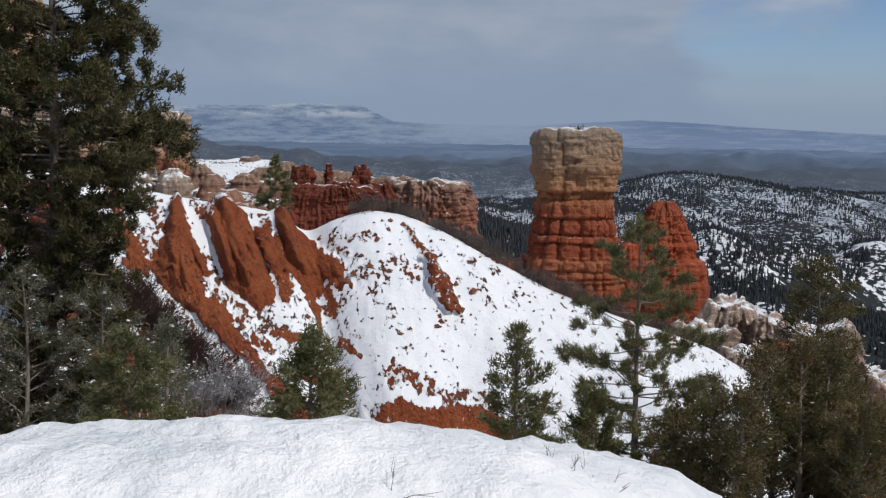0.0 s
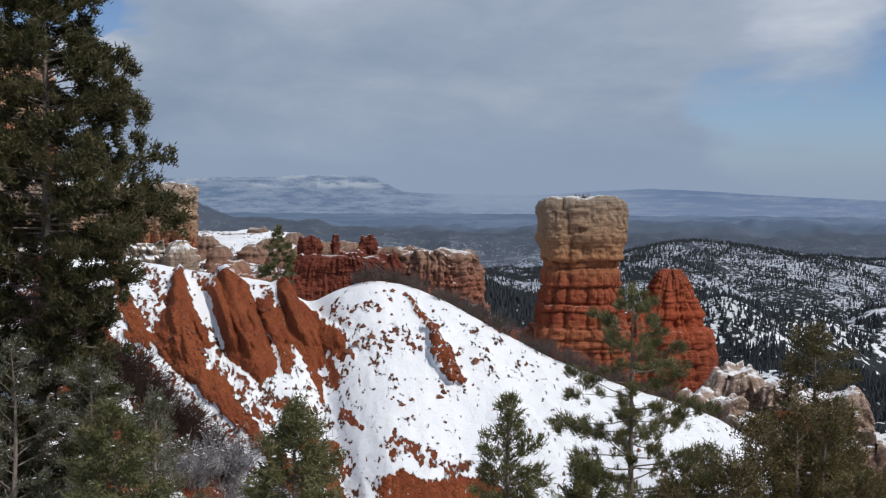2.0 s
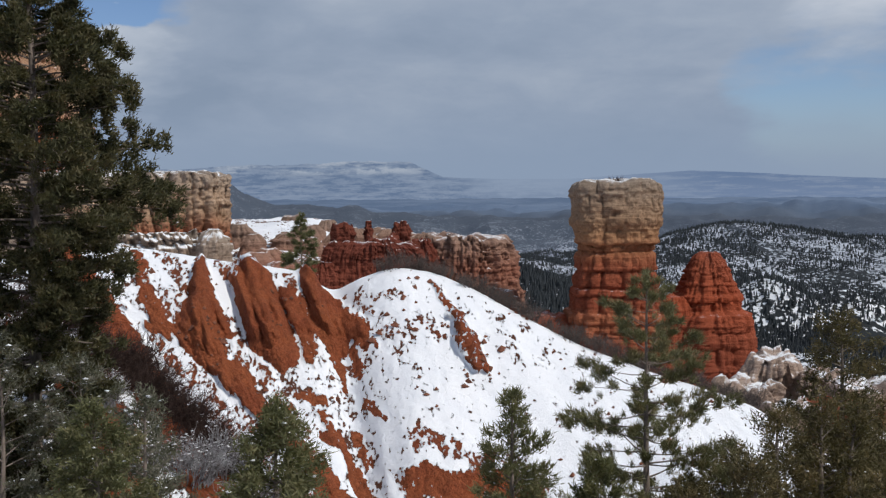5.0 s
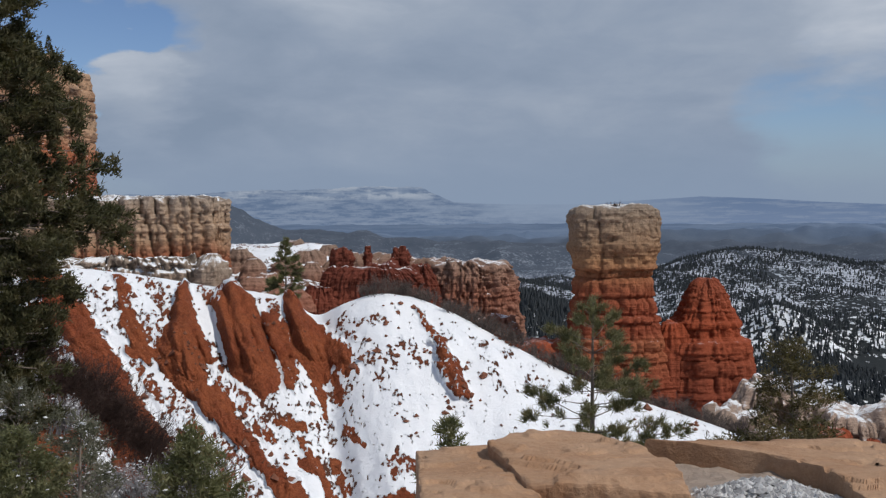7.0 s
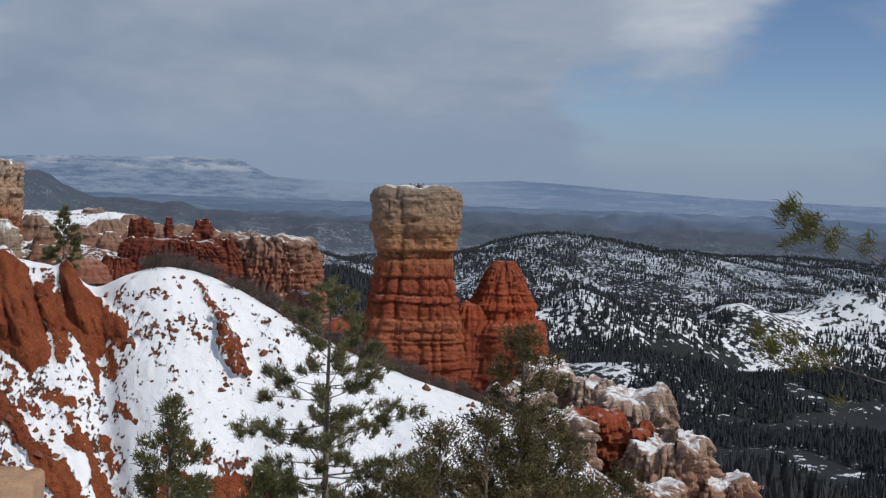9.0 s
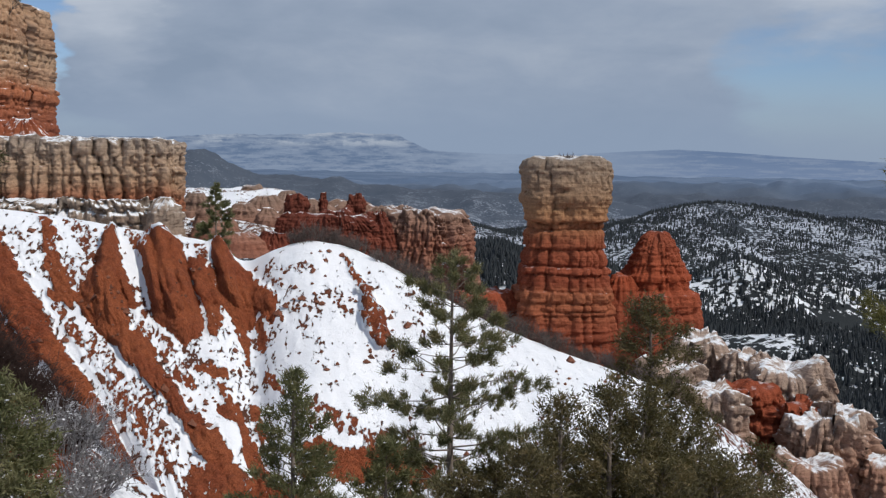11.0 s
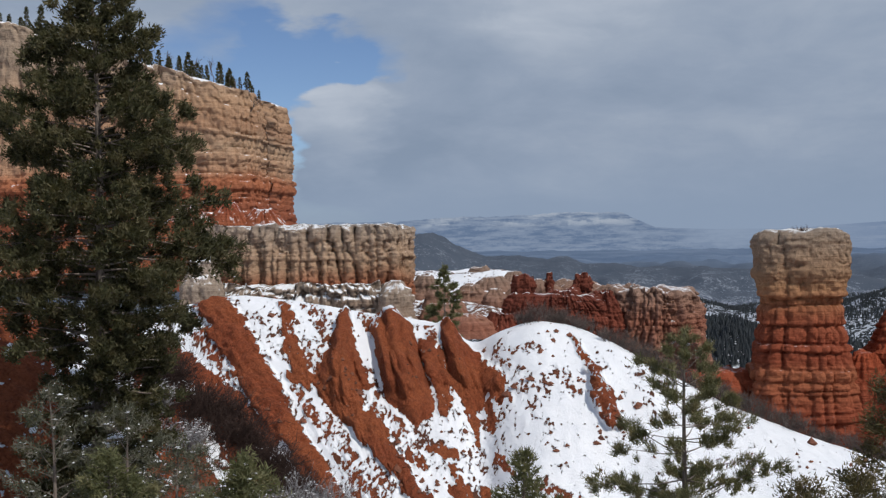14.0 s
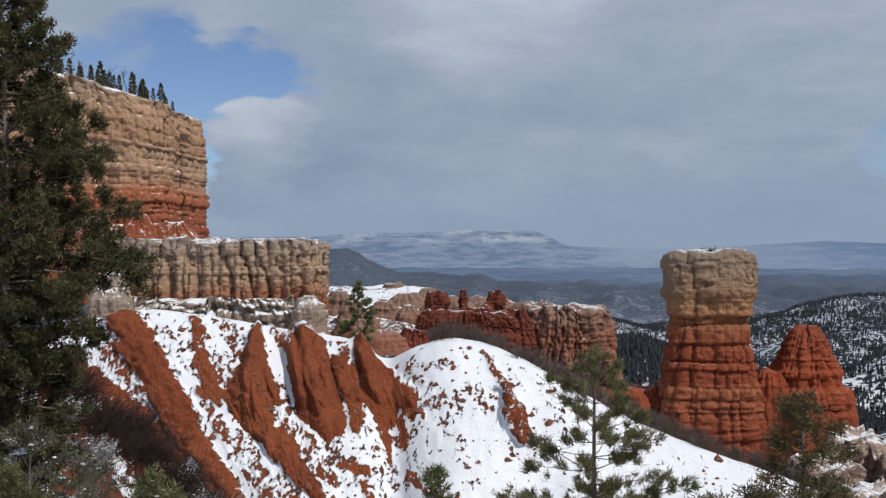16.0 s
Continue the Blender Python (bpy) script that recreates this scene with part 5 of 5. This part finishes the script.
for i, (x, y, s, h) in enumerate(((-10.8, 47.2, 1.4, 2.2), (-9.6, 46.0, 1.2, 2.0), (-11.8, 45.0, 1.3, 1.6), (-15.6, 45.6, 1.4, 1.2), (-17.4, 47.0, 1.4, 1.2), (-19.0, 46.0, 1.4, 1.2), (-13.4, 43.6, 1.2, 1.2), (-10.2, 43.8, 1.2, 1.6))):
    shrub("shrub", (x, y, on_slope(x, y, -12) - 0.3), s, h, 70, M_RIME, "leafless grey shrub rimed with snow", 201 + i, (0.15, 0), "rimed shrubs below the rim", radius=0.028, frost=0.3)
for i, (x, y, z) in enumerate(((-18.6, 50, -4.0), (-17.4, 49.6, -4.8), (-16.2, 49.4, -6.0), (-15.0, 49, -7.2), (-13.8, 49, -8.2), (-16.6, 48, -6.6), (-14.6, 47.6, -8.6), (-12.8, 48.4, -9.6), (-17.8, 48.4, -5.6), (-19.2, 48.8, -4.6), (-16.0, 47.4, -7.4), (-13.6, 47.6, -9.4), (-15.2, 50.2, -6.4), (-14.0, 49.8, -7.5), (-12.9, 49.5, -8.6), (-11.9, 49.0, -9.6), (-11.0, 48.6, -10.4))):
    shrub("shrub", (x - 0.7, y, z - 0.5), 1.1, 2.1, 130, M_DARKTWIG, "dark leafless thicket leaning downhill", 210 + i, (0.6, -0.2), "thicket on the spur", radius=0.026)
rng = np.random.RandomState(9)
for i in range(64):
    t = i / 63
    x = -3.5 + 26 * t + rng.normal() * 0.3
    y = float(np.interp(x, [c[0] for c in CREST], [c[1] for c in CREST])) - 0.3 + rng.rand() * 1.5
    z = on_slope(x, y, -20)
    shrub("shrub", (x, y, z - 0.1), 0.8, 0.8 + 0.7 * rng.rand(), 22, M_TWIG, "leafless grey-brown shrub along the crest of the snow dome", 700 + i, group="shrubs on the dome", radius=0.024)
shrub("shrub", (12.6, 84, -13.2), 1.1, 1.5, 40, M_DARKTWIG, "round leafless shrub in open snow", 290, radius=0.022)
shrub("shrub", (31.6, 165.5, 0.6), 0.5, 1.3, 12, M_DARKTWIG, "small shrub growing on a caprock", 291, radius=0.05, fork=3)


for i, (x, y, h) in enumerate(((-72.5, 268, 4.2), (-76, 267, 3.4), (-81, 268, 5.0), (-86, 267, 4.4), (-92, 268, 5.2))):
    shrub("dead_tree", (x, y, on_cliff(x, y, 30) - 0.2), 0.1, h, 1, M_TWIG, "bare dead tree on the cliff top", 600 + i, (0.05, 0), "dead trees on the cliff top", radius=0.13, fork=4)


# ---- forest ----
def forest(name, area, number, size, label, seed, keep=None):
    rng = np.random.RandomState(seed)
    x = area[0] + (area[1] - area[0]) * rng.rand(number)
    y = area[2] + (area[3] - area[2]) * rng.rand(number)
    dens = vnoise(x / 60, y / 60, 0, seed) * 0.6 + vnoise(x / 22, y / 22, 3, seed) * 0.4
    if keep is not None:
        ok = dens > keep
        x, y = x[ok], y[ok]
    z = ground_height(x, y)
    n = len(x)
    h = size * (0.55 + 0.75 * rng.rand(n))
    r = h * (0.15 + 0.09 * rng.rand(n))
    k = 5
    ang = np.arange(k) * 2 * np.pi / k
    V = np.empty((n, k * 2 + 2, 3))
    for tier, (zr, rr, j) in enumerate(((0.08, 1.0, 0), (0.42, 0.72, k))):
        a = ang[None, :] + rng.rand(n)[:, None] * 6
        jig = 0.75 + 0.5 * rng.rand(n, k)
        V[:, j:j + k, 0] = x[:, None] + np.cos(a) * r[:, None] * rr * jig
        V[:, j:j + k, 1] = y[:, None] + np.sin(a) * r[:, None] * rr * jig
        V[:, j:j + k, 2] = (z + h * zr)[:, None]
    V[:, 2 * k, :] = np.stack([x, y, z + h * 0.66], 1)
    V[:, 2 * k + 1, :] = np.stack([x + rng.normal(size=n) * 0.1, y, z + h], 1)
    one = [[i, (i + 1) % k, 2 * k] for i in range(k)] + [[k + i, k + (i + 1) % k, 2 * k + 1] for i in range(k)]
    F0 = np.array(one)
    Fc = (F0[None] + (np.arange(n) * (2 * k + 2))[:, None, None]).reshape(-1, 3)
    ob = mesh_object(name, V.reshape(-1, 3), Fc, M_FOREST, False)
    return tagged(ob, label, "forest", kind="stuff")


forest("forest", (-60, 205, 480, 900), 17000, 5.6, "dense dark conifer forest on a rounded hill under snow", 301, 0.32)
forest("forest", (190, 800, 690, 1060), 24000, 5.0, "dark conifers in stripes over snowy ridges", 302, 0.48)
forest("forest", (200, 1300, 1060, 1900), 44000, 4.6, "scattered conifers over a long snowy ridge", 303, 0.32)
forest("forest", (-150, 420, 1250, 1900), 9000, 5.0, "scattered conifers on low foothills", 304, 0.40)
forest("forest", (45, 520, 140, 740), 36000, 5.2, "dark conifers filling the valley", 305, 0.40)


# ---- the viewpoint: snow bank and stone wall ----
def snow_bank():
    u = np.linspace(-12.5, -4.9, 260)
    v = np.linspace(-1.5, 1.3, 90)
    U, Vv = np.meshgrid(u, v, indexing="ij")
    top = np.interp(U, (-12.5, -9.6, -8.6, -7.9, -7.4, -6.9, -6.4, -6.0, -5.4, -4.9), (1.02, 1.01, 0.99, 0.98, 0.965, 0.87, 0.72, 0.51, 0.22, 0.03))
    front = np.exp(-np.abs(Vv / np.where(Vv > 0, 0.62, 1.25)) ** 2.4)
    z = top * front + fbm(U / 0.5, Vv / 0.5, 0, 6, 0.6, 401) * 0.20 * np.minimum(1, front * 2) + fbm(U / 0.12, Vv / 0.12, 0, 3, 0.5, 402) * 0.025 - 2.5 * np.maximum(0, Vv - 0.8) - 1.2 * np.maximum(0, U + 5.4)
    y = 0.35 + Vv + 0.12 * np.sin(U * 2.1) + 0.28 * (U + 8)
    ob = mesh_object("snow_bank", np.stack([U, y, z - 0.10], -1).reshape(-1, 3), grid_faces(260, 90), M_BANK)
    tagged(ob, "ploughed bank of clean lumpy snow along the rim", "snow bank", kind="structure")


snow_bank()
for i, (x, y, z, h) in enumerate(((-7.35, 0.2, 0.72, 0.20), (-6.85, 0.45, 0.70, 0.16), (-6.72, 0.48, 0.66, 0.14))):
    shrub("twig", (x, y, z), 0.03, h * 0.8, 1 + i, M_DARKTWIG, "thin bare twig sticking out of the snow bank", 410 + i, (0.3, 0), "twigs in the snow bank", fork=2, radius=0.0022)

def slab_material():
    m, n, b = material("buff_sandstone", 0.88, 0.2)
    p = n.coords()
    grain = n.noise(p, 55, 5, 0.7)
    blot = n.noise(p, 3.0, 6, 0.62, 0.4)
    vein = n.noise(n.scaled(p, (2.2, 9, 12)), 1.0, 6, 0.65, 0.6)
    c = n.mix(n.smooth(blot, 0.32, 0.68), (0.345, 0.200, 0.118), (0.43, 0.280, 0.182))
    c = n.mix(n.smooth(vein, 0.58, 0.70, 0, 0.45), c, (0.27, 0.165, 0.105))
    c = n.mix(n.smooth(blot, 0.62, 0.78, 0, 0.5), c, (0.50, 0.24, 0.12))
    c = n.mix(1.0, c, n.ramp(grain, [(0.25, (0.80, 0.79, 0.78)), (0.75, (1.12, 1.12, 1.12))]), "MULTIPLY")
    n.put(b.inputs["Base Color"], c)
    h = n.math("ADD", n.math("MULTIPLY", grain, 0.25), n.math("ADD", n.math("MULTIPLY", vein, 0.5), n.noise(p, 14, 6, 0.65)))
    n.put(b.inputs["Normal"], n.bump(h, 0.7, 0.02))
    return m


M_SLAB = slab_material()
M_MORTAR = plain_material("rough_mortar", (0.26, 0.20, 0.16), (0.36, 0.29, 0.24), 14, 0.95, 0.8, 0.03)


def slab(parent, outline, z0, z1, seed, name="slab", tilt=(0.0, 0.0), chip=1.0):
    """A rough-hewn stone with a broken outline, chipped edges and a flaked top."""
    rng = np.random.RandomState(seed)
    p = np.array(outline + outline[:1], float)
    seg = np.concatenate([[0], np.cumsum(np.hypot(*np.diff(p, axis=0).T))])
    n = int(min(420, max(60, seg[-1] / 0.009)))
    u = np.linspace(0, seg[-1], n, endpoint=False)
    ox, oy = np.interp(u, seg, p[:, 0]), np.interp(u, seg, p[:, 1])
    cx, cy = ox.mean(), oy.mean()
    rad = np.hypot(ox - cx, oy - cy)
    wob = 1 + chip * (fbm(ox * 4, oy * 4, seed, 4, 0.6, seed) * 0.10 + fbm(ox * 22, oy * 22, seed, 3, 0.6, seed + 1) * 0.035)
    rows = []
    bite = np.clip(fbm(ox * 9, oy * 9, 3, 3, 0.6, seed + 2) * 2.2 + 0.25, 0, 1) * 0.022 * chip

    def top(x, y):
        flake = fbm(x * 2.6, y * 4.2, seed * 0.3, 4, 0.55, seed + 4)
        return z1 + tilt[0] * (x - cx) + tilt[1] * (y - cy) + fbm(x * 3, y * 3, 0, 5, 0.5, seed + 5) * 0.020 + 0.010 * chip * (step(flake, -0.03, -0.015) + step(flake, 0.07, 0.085)) + fbm(x * 30, y * 30, 0, 3, 0.6, seed + 6) * 0.004

    for k in np.linspace(0, 1, 12):     # side, from the foot up
        side = 1 + (fbm(ox * 6, oy * 6, k * 2.4 + seed, 4, 0.6, seed + 8) * 0.075 + 0.012 * np.sin(k * 9 + seed)) * chip
        x, y = cx + (ox - cx) * wob * side, cy + (oy - cy) * wob * side
        zt = top(x, y) - bite - 0.006
        rows.append(np.stack([x, y, z0 + (zt - z0) * k], 1))
    rim_x, rim_y = rows[-1][:, 0], rows[-1][:, 1]
    for g in np.concatenate([[0.012, 0.03, 0.06], np.linspace(0.1, 0.985, 22)]):
        inset = np.minimum(0.985, g if g > 0.07 else g * 0.3 / np.maximum(rad, 0.05) * 0.5)
        x, y = rim_x + (cx - rim_x) * inset, rim_y + (cy - rim_y) * inset
        rows.append(np.stack([x, y, top(x, y) - bite * max(0, 1 - g / 0.06) * 0.8], 1))
    P = np.stack(rows, 1)
    ob = mesh_object(name, P.reshape(-1, 3), grid_faces(n, P.shape[1], True), M_SLAB, True, parent)
    ob.data.polygons.foreach_set("use_smooth", np.abs(np.array([q.normal.z for q in ob.data.polygons])) > 0.75)
    return ob


wall = new("stone_wall")
tagged(wall, "low wall of rough buff sandstone slabs set in mortar", "stone wall")
bm = bmesh.new()
bmesh.ops.create_cube(bm, size=1.0)
bmesh.ops.subdivide_edges(bm, edges=bm.edges[:], cuts=24, use_grid_fill=True)
for v in bm.verts:
    v.co = Vector((-2.38 + v.co.x * 1.66, 3.02 + v.co.y * 0.94, 0.33 + v.co.z * 0.84 - 0.05 * max(0.0, v.co.x)))
    v.co += Vector((noise.noise(v.co * 3), noise.noise(v.co * 3 + Vector((5, 0, 0))), noise.fractal(v.co * 9 + Vector((0, 7, 0)), 0.7, 2.1, 4) * 0.7)) * 0.03
part("mortar", bm, M_MORTAR, wall, "grey-brown mortar bed with frost in it")
for i, (z0, z1, tilt, outline) in enumerate((
        (0.34, 0.800, (0.0, 0.0), [(-3.26, 3.50), (-3.03, 3.51), (-2.92, 3.08), (-2.98, 2.80), (-3.28, 2.78)]),
        (0.62, 0.830, (-0.01, 0.03), [(-3.04, 3.40), (-2.95, 3.57), (-2.78, 3.62), (-2.66, 3.57), (-2.58, 3.34), (-2.54, 3.10), (-2.56, 2.84), (-2.98, 2.96)]),
        (0.50, 0.785, (-0.03, 0.02), [(-2.49, 3.56), (-2.23, 3.53), (-1.84, 3.56), (-1.50, 3.48), (-1.47, 2.75), (-1.85, 2.72), (-2.06, 2.80), (-2.08, 3.18), (-2.18, 3.34), (-2.31, 3.43)]),
        (0.50, 0.735, (0.0, 0.02), [(-3.24, 2.84), (-2.82, 2.86), (-2.34, 2.80), (-2.30, 2.48), (-2.80, 2.44), (-3.22, 2.46)]),
        (0.45, 0.710, (0.0, 0.02), [(-2.27, 2.72), (-1.90, 2.70), (-1.50, 2.72), (-1.50, 2.48), (-1.90, 2.45), (-2.25, 2.49)]))):
    slab(wall, outline, z0, z1, 500 + i, "slab", tilt)
for i in range(10):
    x0, y0, low = -3.24 + (i % 5) * 0.345 + (0.05 if i > 4 else 0), 2.46, i < 5
    slab(wall, [(x0, y0), (x0 + 0.34, y0 - 0.02), (x0 + 0.35, y0 + 0.25), (x0 + 0.01, y0 + 0.26)], -0.06 if low else 0.23, 0.21 if low else 0.47, 520 + i, "stone")
for i, (y0, y1) in enumerate(((2.76, 3.10), (3.13, 3.50))):
    slab(wall, [(-3.27, y0), (-3.05, y0), (-3.05, y1), (-3.26, y1)], -0.06, 0.31, 540 + i, "stone")


def ice_material():
    m, n, b = material("old_ice", 0.12, 0.5)
    r = n.add("ShaderNodeNewGeometry").outputs["Random Per Island"]
    n.put(b.inputs["Base Color"], n.mix(r, (0.34, 0.33, 0.33), (0.74, 0.73, 0.73)))
    n.put(b.inputs["Roughness"], n.linear(r, 0, 1, 0.08, 0.4))
    b.inputs["Transmission Weight"].default_value = 0.35
    return m


M_ICE = ice_material()


def ice_crystals(parent, cx, cy, rx, ry, z, count, seed):
    """A hollow of the wall filled with coarse old ice."""
    rng = np.random.RandomState(seed)
    base = np.array([(1, 0, 0), (-1, 0, 0), (0, 1, 0), (0, -1, 0), (0, 0, 1), (0, 0, -1)], float)
    fc = np.array([[0, 2, 4], [2, 1, 4], [1, 3, 4], [3, 0, 4], [2, 0, 5], [1, 2, 5], [3, 1, 5], [0, 3, 5]])
    V, Fc = [], []
    for i in range(count):
        a, q = rng.rand() * 6.283, rng.rand() ** 0.55
        x, y = cx + math.cos(a) * q * rx, cy + math.sin(a) * q * ry
        s = 0.005 + 0.011 * rng.rand() ** 2
        v = (base + rng.normal(size=(6, 3)) * 0.2) * s * np.array((1.2, 1.2, 0.8))
        Fc.append(fc + 6 * i)
        V.append(v + np.array((x, y, z + 0.045 * (1 - q * q) * (0.6 + 0.6 * rng.rand()) + 0.02 * float(fbm(x * 8, y * 8, 0, 2, 0.5, seed)))))
    ob = mesh_object("ice_patch", np.concatenate(V), np.concatenate(Fc), M_ICE, False, parent, "coarse glittering ice lying in a hollow of the wall")
    return tagged(ob, "coarse glittering ice lying in a hollow of the wall", kind="stuff")


ice_crystals(wall, -2.30, 3.00, 0.22, 0.23, 0.742, 4200, 551)
ice_crystals(wall, -2.52, 2.80, 0.16, 0.06, 0.735, 700, 552)
